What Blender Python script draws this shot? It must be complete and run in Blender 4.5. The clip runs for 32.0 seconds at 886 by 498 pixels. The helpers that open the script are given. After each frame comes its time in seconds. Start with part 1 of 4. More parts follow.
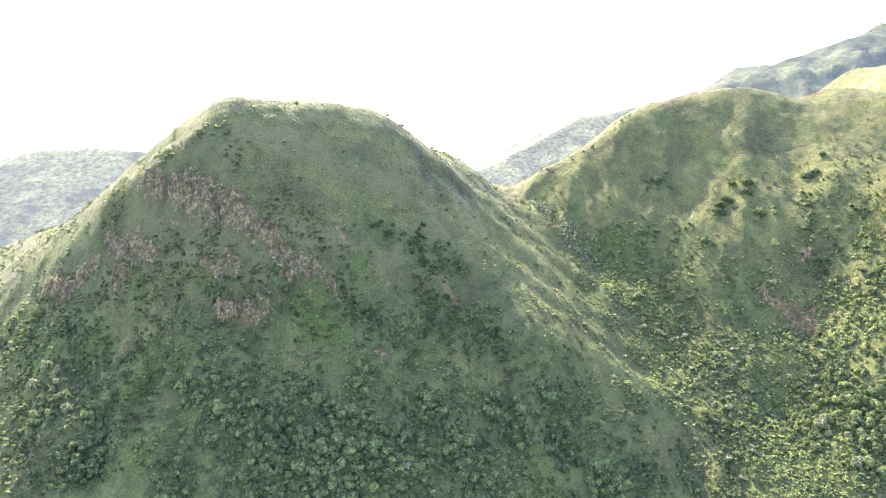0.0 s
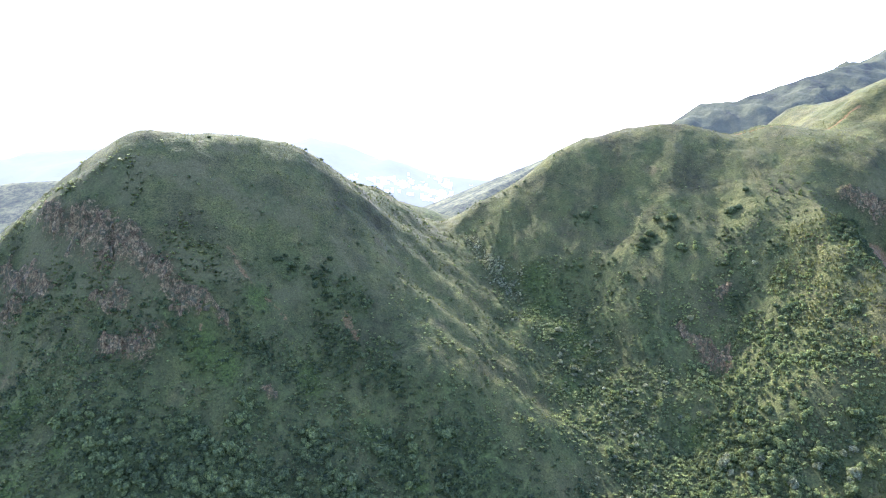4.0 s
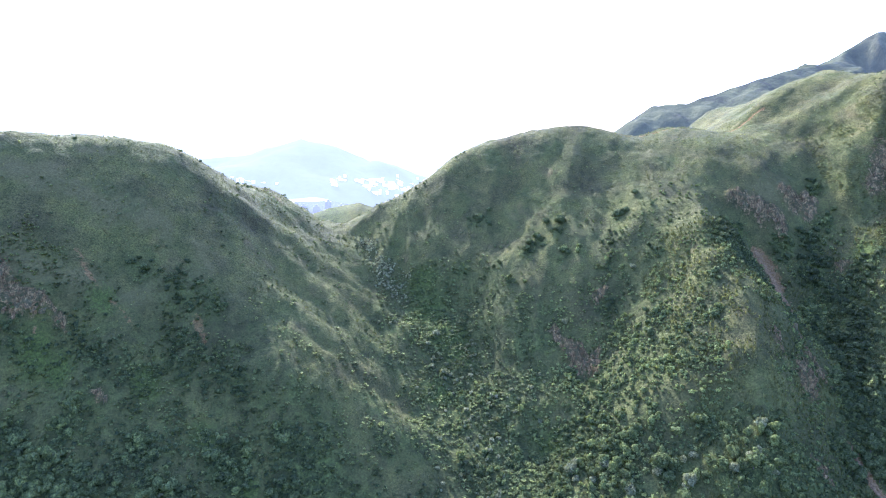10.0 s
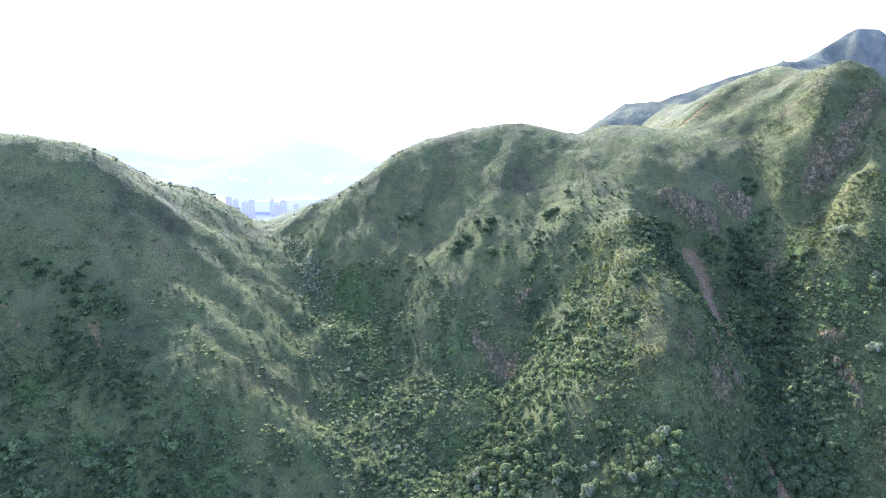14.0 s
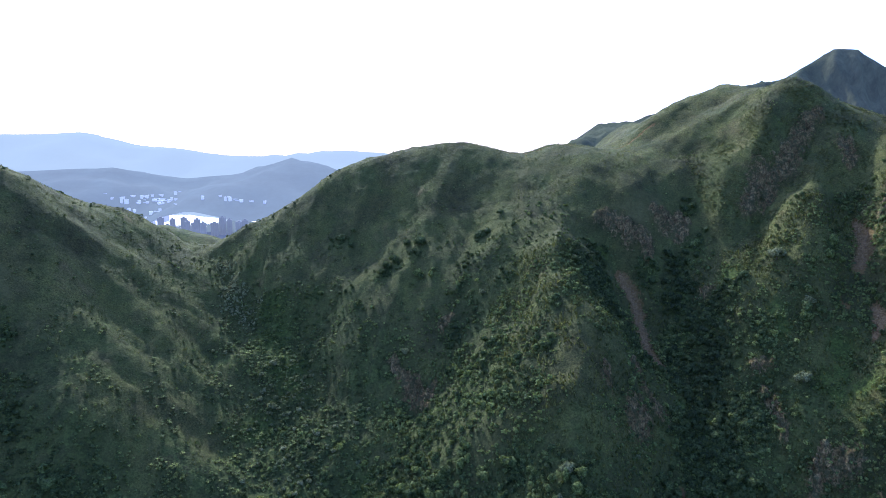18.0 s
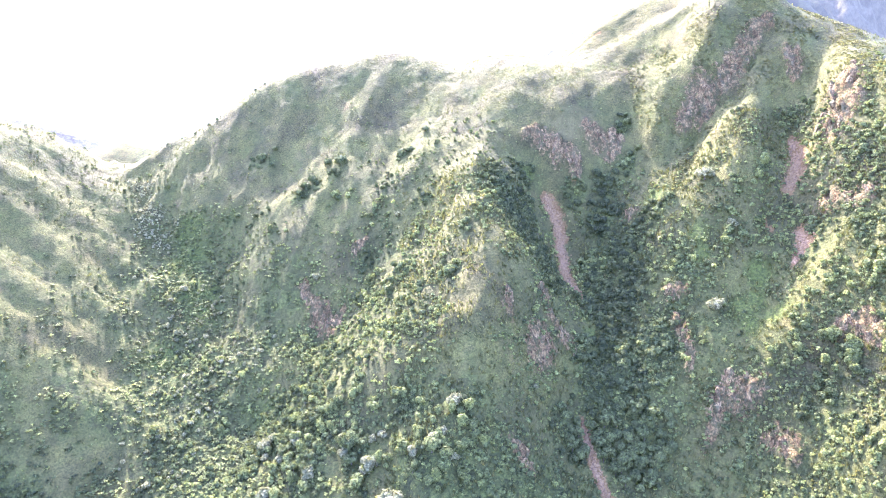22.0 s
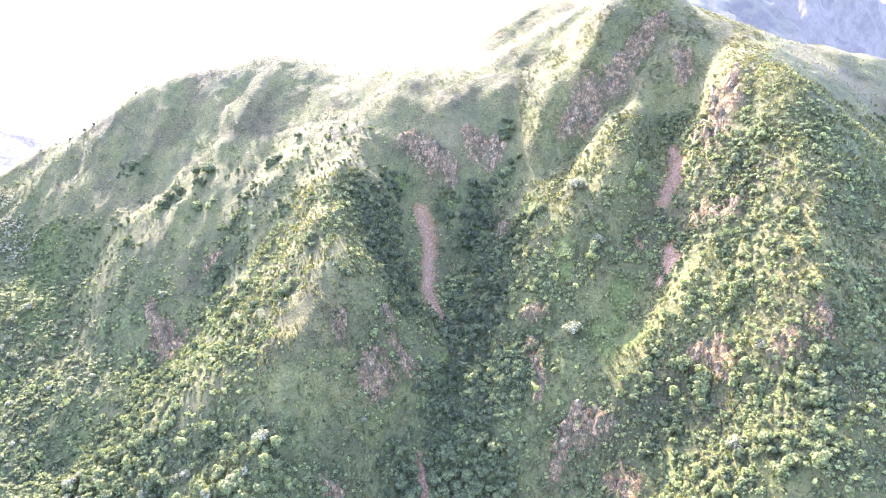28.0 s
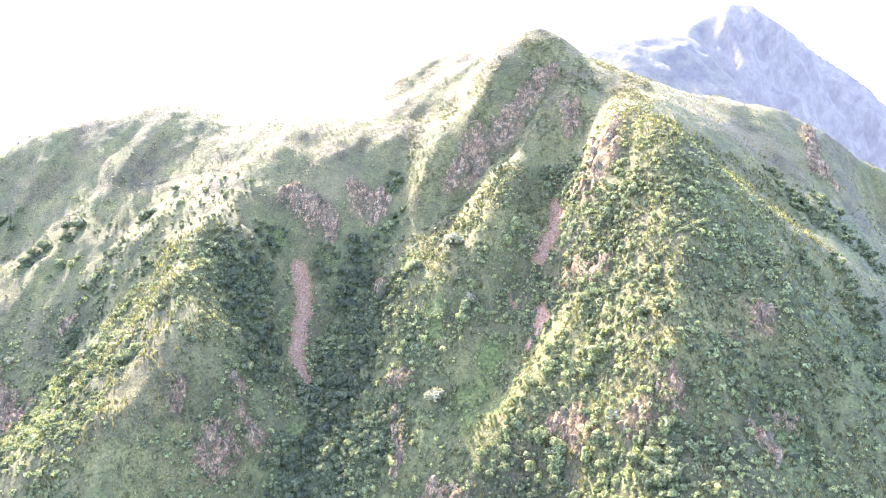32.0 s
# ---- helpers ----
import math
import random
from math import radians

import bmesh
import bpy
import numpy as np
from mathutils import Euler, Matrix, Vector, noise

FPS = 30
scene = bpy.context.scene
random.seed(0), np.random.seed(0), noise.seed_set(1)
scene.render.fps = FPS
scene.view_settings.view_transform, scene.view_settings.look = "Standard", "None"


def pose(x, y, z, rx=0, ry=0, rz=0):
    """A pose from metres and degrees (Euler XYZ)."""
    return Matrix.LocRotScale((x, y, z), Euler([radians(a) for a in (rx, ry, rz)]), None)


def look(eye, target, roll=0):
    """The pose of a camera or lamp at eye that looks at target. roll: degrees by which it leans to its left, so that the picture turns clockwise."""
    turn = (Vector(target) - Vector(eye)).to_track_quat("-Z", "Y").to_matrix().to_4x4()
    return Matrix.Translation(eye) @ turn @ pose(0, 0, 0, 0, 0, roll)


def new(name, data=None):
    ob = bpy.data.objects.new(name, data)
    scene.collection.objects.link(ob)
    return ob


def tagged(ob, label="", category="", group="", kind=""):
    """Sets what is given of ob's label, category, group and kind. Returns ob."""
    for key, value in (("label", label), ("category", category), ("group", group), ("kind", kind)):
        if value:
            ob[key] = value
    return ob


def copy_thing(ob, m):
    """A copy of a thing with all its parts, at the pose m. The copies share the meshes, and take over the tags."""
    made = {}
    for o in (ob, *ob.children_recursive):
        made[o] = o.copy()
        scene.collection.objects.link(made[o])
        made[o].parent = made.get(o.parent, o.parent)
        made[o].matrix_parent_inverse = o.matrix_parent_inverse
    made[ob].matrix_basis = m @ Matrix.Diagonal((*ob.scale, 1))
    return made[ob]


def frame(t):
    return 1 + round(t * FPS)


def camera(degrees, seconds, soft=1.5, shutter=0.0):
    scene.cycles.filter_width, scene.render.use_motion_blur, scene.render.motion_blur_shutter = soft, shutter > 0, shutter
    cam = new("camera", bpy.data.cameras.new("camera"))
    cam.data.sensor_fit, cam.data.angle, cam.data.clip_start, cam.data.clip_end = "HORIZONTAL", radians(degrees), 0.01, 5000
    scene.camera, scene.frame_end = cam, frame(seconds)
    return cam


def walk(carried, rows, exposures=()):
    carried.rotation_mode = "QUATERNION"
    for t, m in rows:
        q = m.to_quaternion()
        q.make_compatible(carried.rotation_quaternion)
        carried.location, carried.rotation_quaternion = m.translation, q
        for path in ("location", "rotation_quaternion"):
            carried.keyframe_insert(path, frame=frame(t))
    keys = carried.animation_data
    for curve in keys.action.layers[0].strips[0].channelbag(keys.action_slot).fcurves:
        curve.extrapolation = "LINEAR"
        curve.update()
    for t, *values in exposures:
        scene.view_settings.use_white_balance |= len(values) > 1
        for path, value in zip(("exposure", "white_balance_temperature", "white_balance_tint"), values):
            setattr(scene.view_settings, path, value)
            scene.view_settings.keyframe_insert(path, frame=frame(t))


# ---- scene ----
cam = camera(65.2, 32.0, soft=0.6)
METRES, EYE, TILT, LEAN, TURN = 320.0, 0.0, -13.5, 0.0, 0.0
ROWS = [
    (0.0, 0.0, 0.0, 0.0, -0.0, 0.0, -0.0),
    (0.5, 0.0154, 0.0007, 0.001, -0.02, 1.58, -0.06),
    (1.0, 0.0312, 0.0009, 0.0001, -0.03, 2.79, -0.09),
    (1.5, 0.0465, 0.0016, 0.0003, -0.06, 2.78, -0.11),
    (2.0, 0.0619, 0.0024, 0.0007, -0.09, 2.77, -0.14),
    (2.5, 0.0772, 0.0031, 0.001, -0.12, 2.75, -0.16),
    (3.0, 0.0928, 0.0037, 0.001, -0.14, 2.77, -0.17),
    (3.5, 0.1079, 0.0042, 0.001, -0.18, 2.79, -0.19),
    (5.5, 0.1698, 0.0069, 0.0018, -0.25, 2.78, -0.23),
    (6.0, 0.1856, 0.0074, 0.0021, -0.26, 2.78, -0.25),
    (6.5, 0.2013, 0.0079, 0.0021, -0.27, 2.81, -0.25),
    (7.0, 0.2167, 0.0086, 0.0023, -0.29, 2.82, -0.27),
    (7.5, 0.2329, 0.0091, 0.0026, -0.27, 2.83, -0.27),
    (8.0, 0.249, 0.0096, 0.0028, -0.25, 2.85, -0.27),
    (8.5, 0.2651, 0.0103, 0.003, -0.23, 2.87, -0.29),
    (9.0, 0.2812, 0.0109, 0.0032, -0.22, 2.9, -0.29),
    (9.5, 0.2969, 0.0117, 0.0033, -0.21, 2.93, -0.3),
    (10.0, 0.3125, 0.0125, 0.0036, -0.2, 2.93, -0.32),
    (10.5, 0.3284, 0.0135, 0.0039, -0.18, 2.91, -0.32),
    (11.0, 0.3442, 0.0155, 0.0041, -0.15, 2.93, -0.33),
    (11.5, 0.3594, 0.0184, 0.0047, -0.15, 2.92, -0.34),
    (12.0, 0.3746, 0.0219, 0.0056, -0.12, 2.91, -0.35),
    (12.5, 0.3895, 0.0257, 0.0066, -0.12, 2.88, -0.35),
    (13.0, 0.4046, 0.0301, 0.0079, -0.1, 2.83, -0.34),
    (13.5, 0.4194, 0.0348, 0.009, -0.08, 2.79, -0.33),
    (14.0, 0.4342, 0.0397, 0.0099, -0.05, 2.78, -0.33),
    (14.5, 0.4489, 0.0451, 0.0122, -0.02, 3.28, -0.33),
    (15.0, 0.4636, 0.0503, 0.0141, 0.02, 5.03, -0.36),
    (15.5, 0.4778, 0.0555, 0.014, 0.01, 7.02, -0.4),
    (17.5, 0.5366, 0.0764, 0.0181, 0.15, 7.13, -0.41),
    (18.0, 0.55, 0.0812, 0.0164, 0.12, 4.47, -0.41),
    (18.5, 0.5637, 0.0863, 0.0165, 0.11, -0.07, -0.34),
    (19.0, 0.5788, 0.0924, 0.0205, 0.14, -2.48, -0.25),
    (19.5, 0.5938, 0.0983, 0.0241, 0.17, -2.85, -0.22),
    (20.0, 0.6083, 0.104, 0.0251, 0.16, -2.79, -0.24),
    (20.5, 0.6228, 0.1096, 0.0264, 0.17, -2.76, -0.24),
    (21.0, 0.6371, 0.1152, 0.0275, 0.15, -2.72, -0.24),
    (21.5, 0.6515, 0.1209, 0.0288, 0.14, -2.69, -0.23),
    (22.0, 0.666, 0.1265, 0.03, 0.12, -2.68, -0.22),
    (22.5, 0.6805, 0.132, 0.0313, 0.12, -2.66, -0.23),
    (23.0, 0.6948, 0.1377, 0.0321, 0.1, -2.62, -0.24),
    (23.5, 0.7093, 0.1432, 0.0336, 0.09, -2.61, -0.24),
    (24.0, 0.7235, 0.1489, 0.0349, 0.07, -2.6, -0.24),
    (24.5, 0.7374, 0.154, 0.0358, 0.09, -2.57, -0.23),
    (25.0, 0.7518, 0.1596, 0.037, 0.07, -2.55, -0.24),
    (25.5, 0.7659, 0.1653, 0.0381, 0.02, -2.52, -0.26),
    (27.5, 0.8237, 0.1873, 0.0434, -0.05, -2.49, -0.31),
    (28.0, 0.8381, 0.1927, 0.0447, -0.07, -2.48, -0.33),
    (28.5, 0.8528, 0.1982, 0.046, -0.35, -2.46, -0.29),
    (29.0, 0.8676, 0.2035, 0.0471, -0.71, -2.42, -0.22),
    (29.5, 0.8824, 0.209, 0.0484, -1.12, -2.39, -0.11),
    (30.0, 0.8969, 0.2141, 0.0495, -1.65, -2.37, -0.02),
    (30.5, 0.9113, 0.2191, 0.0505, -2.07, -2.35, 0.03),
    (31.0, 0.9255, 0.2241, 0.0518, -2.17, -2.35, 0.04),
    (31.5, 0.9409, 0.2299, 0.0544, -2.15, -2.31, 0.06),
    (32.0, 0.9571, 0.2361, 0.0584, -2.11, 1.31, 0.04),
]
EXPOSURES = [(0.0, 3.48, 5240, 42), (0.6, 3.28, 5190, 42), (1.0, 3.13, 5040, 42), (3.0, 2.73, 4790, 42), (9.0, 2.58, 4540, 42), (12.0, 2.68, 4540, 42), (14.5, 2.78, 4540, 42), (15.5, 2.38, 4540, 41), (17.5, 1.13, 4380, 32), (18.0, 1.23, 4380, 32), (18.5, 2.38, 4290, 36), (19.0, 3.68, 4400, 54), (20.0, 4.02, 4680, 58), (21.0, 4.08, 4880, 60), (25.0, 4.16, 5020, 62), (32.0, 4.33, 5150, 62)]
walk(cam, [(t, pose(0, 0, EYE, TILT, LEAN, TURN) @ pose(METRES * x, METRES * y, METRES * z, 90 + pitch, roll, yaw)) for t, x, y, z, yaw, pitch, roll in ROWS], EXPOSURES)

# ---- sky and sun: high afternoon sun beyond the hills, a little to the west ----
SUN_AZIMUTH, SUN_HEIGHT = radians(-22), radians(35)
sun_way = Vector((math.sin(SUN_AZIMUTH) * math.cos(SUN_HEIGHT), math.cos(SUN_AZIMUTH) * math.cos(SUN_HEIGHT), math.sin(SUN_HEIGHT)))
world = bpy.data.worlds.new("sky")
scene.world = world
world.use_nodes = True
wn = world.node_tree
wn.nodes.clear()
sky = wn.nodes.new("ShaderNodeTexSky")
sky.sky_type, sky.sun_disc = "NISHITA", False
sky.sun_elevation, sky.sun_rotation = SUN_HEIGHT, SUN_AZIMUTH
sky.air_density, sky.dust_density, sky.ozone_density, sky.altitude = 1.0, 3.0, 1.0, 450
bg = wn.nodes.new("ShaderNodeBackground")
bg.inputs["Strength"].default_value = 0.15
wout = wn.nodes.new("ShaderNodeOutputWorld")
wn.links.new(sky.outputs[0], bg.inputs["Color"])
wn.links.new(bg.outputs[0], wout.inputs["Surface"])
sun_data = bpy.data.lights.new("sun", "SUN")
sun_data.energy, sun_data.angle, sun_data.color = 2.7, radians(0.6), (1.0, 0.95, 0.50)
sun = new("sun", sun_data)
sun.matrix_world = look(sun_way * 900, (0, 0, 0))


# ---- materials ----
class Shader:
    """A node material with a few short cuts."""

    def __init__(self, name):
        self.mat = bpy.data.materials.new(name)
        self.mat.use_nodes = True
        self.t = self.mat.node_tree
        self.t.nodes.clear()
        self.out = self.add("ShaderNodeOutputMaterial")
        self.pos = self.add("ShaderNodeNewGeometry").outputs["Position"]

    def add(self, kind, **given):
        n = self.t.nodes.new(kind)
        for key, value in given.items():
            n.inputs[key].default_value = value
        return n

    def link(self, a, b):
        self.t.links.new(a, b)

    def noise(self, scale, detail=4.0, rough=0.55, stretch=None):
        n = self.add("ShaderNodeTexNoise", Scale=scale, Detail=detail, Roughness=rough)
        src = self.pos
        if stretch:
            m = self.add("ShaderNodeVectorMath")
            m.operation = "MULTIPLY"
            m.inputs[1].default_value = stretch
            self.link(src, m.inputs[0])
            src = m.outputs[0]
        self.link(src, n.inputs["Vector"])
        return n.outputs["Fac"]

    def ramp(self, fac, *stops):
        n = self.add("ShaderNodeValToRGB")
        e = n.color_ramp.elements
        while len(e) < len(stops):
            e.new(0.5)
        for el, (p, c) in zip(e, stops):
            el.position, el.color = p, (*c, 1) if len(c) == 3 else c
        self.link(fac, n.inputs["Fac"])
        return n.outputs["Color"]

    def mix(self, fac, a, b, blend="MIX"):
        n = self.add("ShaderNodeMix")
        n.data_type, n.blend_type = "RGBA", blend
        for sock, v in ((n.inputs[0], fac), (n.inputs[6], a), (n.inputs[7], b)):
            if hasattr(v, "is_linked"):
                self.link(v, sock)
            else:
                sock.default_value = v if isinstance(v, float) else (*v, 1)
        return n.outputs[2]

    def math(self, op, a, b=0.0, clamp=False):
        n = self.add("ShaderNodeMath")
        n.operation, n.use_clamp = op, clamp
        for sock, v in ((n.inputs[0], a), (n.inputs[1], b)):
            if hasattr(v, "is_linked"):
                self.link(v, sock)
            else:
                sock.default_value = v
        return n.outputs[0]

    def bump(self, height, strength, distance):
        n = self.add("ShaderNodeBump", Strength=strength, Distance=distance)
        self.link(height, n.inputs["Height"])
        return n.outputs[0]

    def surface(self, color, rough, normal=None, spec=0.25):
        n = self.add("ShaderNodeBsdfPrincipled", Roughness=rough)
        n.inputs["Specular IOR Level"].default_value = spec
        if hasattr(color, "is_linked"):
            self.link(color, n.inputs["Base Color"])
        else:
            n.inputs["Base Color"].default_value = (*color, 1)
        if normal:
            self.link(normal, n.inputs["Normal"])
        return n.outputs[0]

    def done(self, shader):
        self.link(shader, self.out.inputs["Surface"])
        return self.mat


def cracks(s, scale, stretch):
    v = s.add("ShaderNodeTexVoronoi", Scale=scale, Randomness=1.0)
    v.feature = "DISTANCE_TO_EDGE"
    m = s.add("ShaderNodeVectorMath")
    m.operation = "MULTIPLY_ADD"
    m.inputs[1].default_value = stretch
    warp = s.add("ShaderNodeTexNoise", Scale=0.8, Detail=3.0)
    s.link(s.pos, warp.inputs["Vector"])
    s.link(s.pos, m.inputs[0])
    s.link(warp.outputs["Color"], m.inputs[2])
    s.link(m.outputs[0], v.inputs["Vector"])
    return v.outputs["Distance"]


def rock_colour(s):
    big = s.ramp(s.noise(0.45, 8, 0.75), (0.36, (0.098, 0.064, 0.023)), (0.50, (0.208, 0.144, 0.050)), (0.62, (0.315, 0.230, 0.086)))
    grain = s.ramp(s.noise(1.8, 8, 0.8, (1.3, 1.0, 0.6)), (0.38, (0.40, 0.38, 0.36)), (0.50, (1.0, 1.0, 1.0)), (0.62, (1.45, 1.4, 1.32)))
    joint = s.ramp(cracks(s, 0.50, (1.25, 0.9, 0.38)), (0.0, (0.50, 0.48, 0.45)), (0.05, (0.90, 0.90, 0.90)), (0.14, (1.08, 1.07, 1.05)))
    moss = s.ramp(s.noise(0.42, 7, 0.75), (0.48, (0, 0, 0)), (0.56, (1, 1, 1)))
    c = s.mix(1.0, s.mix(1.0, big, grain, "MULTIPLY"), joint, "MULTIPLY")
    return s.mix(s.math("MULTIPLY", moss, 0.8), c, s.ramp(s.noise(2.0, 6, 0.75), (0.36, (0.040, 0.046, 0.016)), (0.64, (0.105, 0.108, 0.034))))


def ground_material():
    s = Shader("grassy hillside")
    cover = s.add("ShaderNodeAttribute")
    cover.attribute_name = "cover"
    split = s.add("ShaderNodeSeparateColor")
    s.link(cover.outputs["Color"], split.inputs[0])
    rocky, bare, lush = split.outputs[0], split.outputs[1], split.outputs[2]
    grass = s.ramp(s.noise(0.035, 6, 0.62), (0.30, (0.052, 0.047, 0.016)), (0.45, (0.080, 0.075, 0.021)), (0.58, (0.098, 0.097, 0.023)), (0.70, (0.116, 0.094, 0.030)))
    tuft = s.ramp(s.noise(1.4, 6, 0.74), (0.37, (0.46, 0.48, 0.46)), (0.50, (1.0, 1.0, 0.98)), (0.63, (1.5, 1.46, 1.34)))
    sward = s.ramp(s.noise(0.20, 5, 0.62, (1.0, 0.55, 0.8)), (0.34, (0.76, 0.80, 0.80)), (0.50, (1.0, 1.0, 1.0)), (0.66, (1.22, 1.18, 1.08)))
    grass = s.mix(1.0, s.mix(1.0, grass, tuft, "MULTIPLY"), sward, "MULTIPLY")
    # heath grass, its tone lifted in part to stand for haze
    heath = s.ramp(s.noise(1.2, 6, 0.74), (0.36, (0.070, 0.064, 0.019)), (0.64, (0.138, 0.124, 0.036)))
    grass = s.mix(s.ramp(s.math("ADD", cover.outputs["Alpha"], s.math("MULTIPLY", s.math("SUBTRACT", s.noise(0.25, 5, 0.7), 0.5), 1.2)), (0.30, (0, 0, 0)), (0.75, (1, 1, 1))), grass, heath)
    cell = s.add("ShaderNodeTexVoronoi", Scale=0.42, Randomness=1.0)
    s.link(s.pos, cell.inputs["Vector"])
    pick = s.add("ShaderNodeSeparateColor")
    s.link(cell.outputs["Color"], pick.inputs[0])
    herb = s.ramp(s.math("ADD", s.math("MULTIPLY", pick.outputs[0], 0.35), s.math("MULTIPLY", s.noise(0.12, 4), 0.65)), (0.25, (0.037, 0.043, 0.013)), (0.50, (0.064, 0.073, 0.018)), (0.75, (0.089, 0.107, 0.023)))
    herb = s.mix(1.0, herb, s.ramp(s.noise(1.1, 7, 0.76), (0.37, (0.42, 0.45, 0.45)), (0.50, (0.98, 0.98, 0.98)), (0.63, (1.6, 1.52, 1.35))), "MULTIPLY")
    patch = s.ramp(s.noise(0.05, 5, 0.6, (1.0, 0.6, 1.0)), (0.50, (0, 0, 0)), (0.64, (1, 1, 1)))
    green = s.math("MAXIMUM", lush, s.math("MULTIPLY", patch, 0.55), True)
    c = s.mix(green, grass, herb)
    fine = s.noise(0.55, 6, 0.75)
    meadow = s.add("ShaderNodeAttribute")
    meadow.attribute_name = "meadow"
    fresh = s.ramp(s.noise(1.1, 7, 0.76), (0.38, (0.030, 0.037, 0.009)), (0.62, (0.104, 0.126, 0.020)))
    c = s.mix(s.ramp(s.math("ADD", meadow.outputs["Fac"], s.math("SUBTRACT", fine, 0.5)), (0.30, (0, 0, 0)), (0.75, (1, 1, 1))), c, fresh)
    soil = s.ramp(s.noise(1.4, 7, 0.8), (0.36, (0.095, 0.058, 0.017)), (0.52, (0.175, 0.112, 0.034)), (0.68, (0.250, 0.168, 0.056)))
    edge = s.math("SUBTRACT", fine, 0.5)
    bare_f = s.ramp(s.math("ADD", bare, s.math("MULTIPLY", edge, 1.8)), (0.44, (0, 0, 0)), (0.64, (1, 1, 1)))
    rock_f = s.ramp(s.math("ADD", rocky, s.math("MULTIPLY", edge, 3.2)), (0.44, (0, 0, 0)), (0.70, (1, 1, 1)))
    c = s.mix(rock_f, c, rock_colour(s))
    c = s.mix(bare_f, c, soil)
    mound = s.math("MULTIPLY", s.math("SUBTRACT", 1.0, cell.outputs["Distance"]), green)
    height = s.math("ADD", s.math("MULTIPLY", s.noise(1.6, 6, 0.7), 0.5), s.math("MULTIPLY", s.noise(0.35, 5, 0.6), 0.9))
    height = s.math("ADD", height, s.math("MULTIPLY", mound, 0.6))
    height = s.math("ADD", height, s.math("MULTIPLY", s.math("MULTIPLY", rocky, s.noise(0.8, 8, 0.75)), 1.5))
    return s.done(s.surface(c, 0.95, s.bump(height, 1.0, 1.05), 0.1))


def rock_material():
    s = Shader("weathered volcanic rock")
    h = s.math("ADD", s.noise(1.4, 8, 0.75), s.math("MULTIPLY", s.math("MINIMUM", cracks(s, 0.50, (1.25, 0.9, 0.38)), 0.15), 4.0))
    return s.done(s.surface(rock_colour(s), 0.9, s.bump(h, 1.0, 0.7), 0.2))


def leaf_material(name, dark, mid, light):
    s = Shader(name)
    tone = s.add("ShaderNodeAttribute")
    tone.attribute_name = "tone"
    leaf = s.add("ShaderNodeNewGeometry").outputs["Random Per Island"]
    t = s.math("ADD", s.math("MULTIPLY", tone.outputs["Fac"], 0.70), s.math("MULTIPLY", leaf, 0.30))
    c = s.ramp(t, (0.10, dark), (0.50, mid), (0.92, light))
    spray = s.noise(1.7, 5, 0.75)
    c = s.mix(1.0, c, s.ramp(spray, (0.38, (0.45, 0.47, 0.47)), (0.50, (1.05, 1.05, 1.05)), (0.62, (1.75, 1.7, 1.6))), "MULTIPLY")
    front = s.surface(c, 0.75, s.bump(spray, 1.0, 0.5), 0.12)
    back = s.add("ShaderNodeBsdfTranslucent")
    s.link(s.mix(1.0, c, (1.25, 1.2, 0.7), "MULTIPLY"), back.inputs["Color"])
    m = s.add("ShaderNodeMixShader", Fac=0.28)
    s.link(front, m.inputs[1])
    s.link(back.outputs[0], m.inputs[2])
    return s.done(m.outputs[0])


def plain_material(name, color, rough=0.8, scale=0.3, spread=0.2):
    s = Shader(name)
    dark = tuple(v * (1 - spread) for v in color)
    lite = tuple(min(1, v * (1 + spread)) for v in color)
    return s.done(s.surface(s.ramp(s.noise(scale), (0.3, dark), (0.7, lite)), rough))


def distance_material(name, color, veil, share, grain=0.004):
    """Land and town kilometres away: a plain backdrop; emission imitates the lit air before it."""
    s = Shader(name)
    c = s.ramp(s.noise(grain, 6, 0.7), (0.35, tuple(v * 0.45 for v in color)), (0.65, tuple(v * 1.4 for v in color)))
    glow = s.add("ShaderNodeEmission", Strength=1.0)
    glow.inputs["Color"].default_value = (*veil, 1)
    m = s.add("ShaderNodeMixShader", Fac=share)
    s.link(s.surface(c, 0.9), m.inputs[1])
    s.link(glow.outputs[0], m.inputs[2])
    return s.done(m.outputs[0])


GROUND, ROCK = ground_material(), rock_material()
LEAF = leaf_material("broadleaf foliage", (0.044, 0.054, 0.018), (0.107, 0.128, 0.036), (0.210, 0.233, 0.055))
DARK_LEAF = leaf_material("dark evergreen foliage", (0.042, 0.052, 0.018), (0.087, 0.104, 0.030), (0.158, 0.178, 0.048))
PALE_LEAF = leaf_material("pale silvery foliage", (0.070, 0.076, 0.026), (0.160, 0.166, 0.066), (0.310, 0.300, 0.140))
GRASS_BLADE = leaf_material("hill grass", (0.05, 0.058, 0.015), (0.105, 0.110, 0.027), (0.175, 0.165, 0.046))
BARK = plain_material("bark", (0.13, 0.10, 0.075), 0.9, 3.0)

# ---- the lie of the land: crests, ribs and gullies, from west to east ----
LAND = []


def landform(name, points):
    LAND.extend(points)


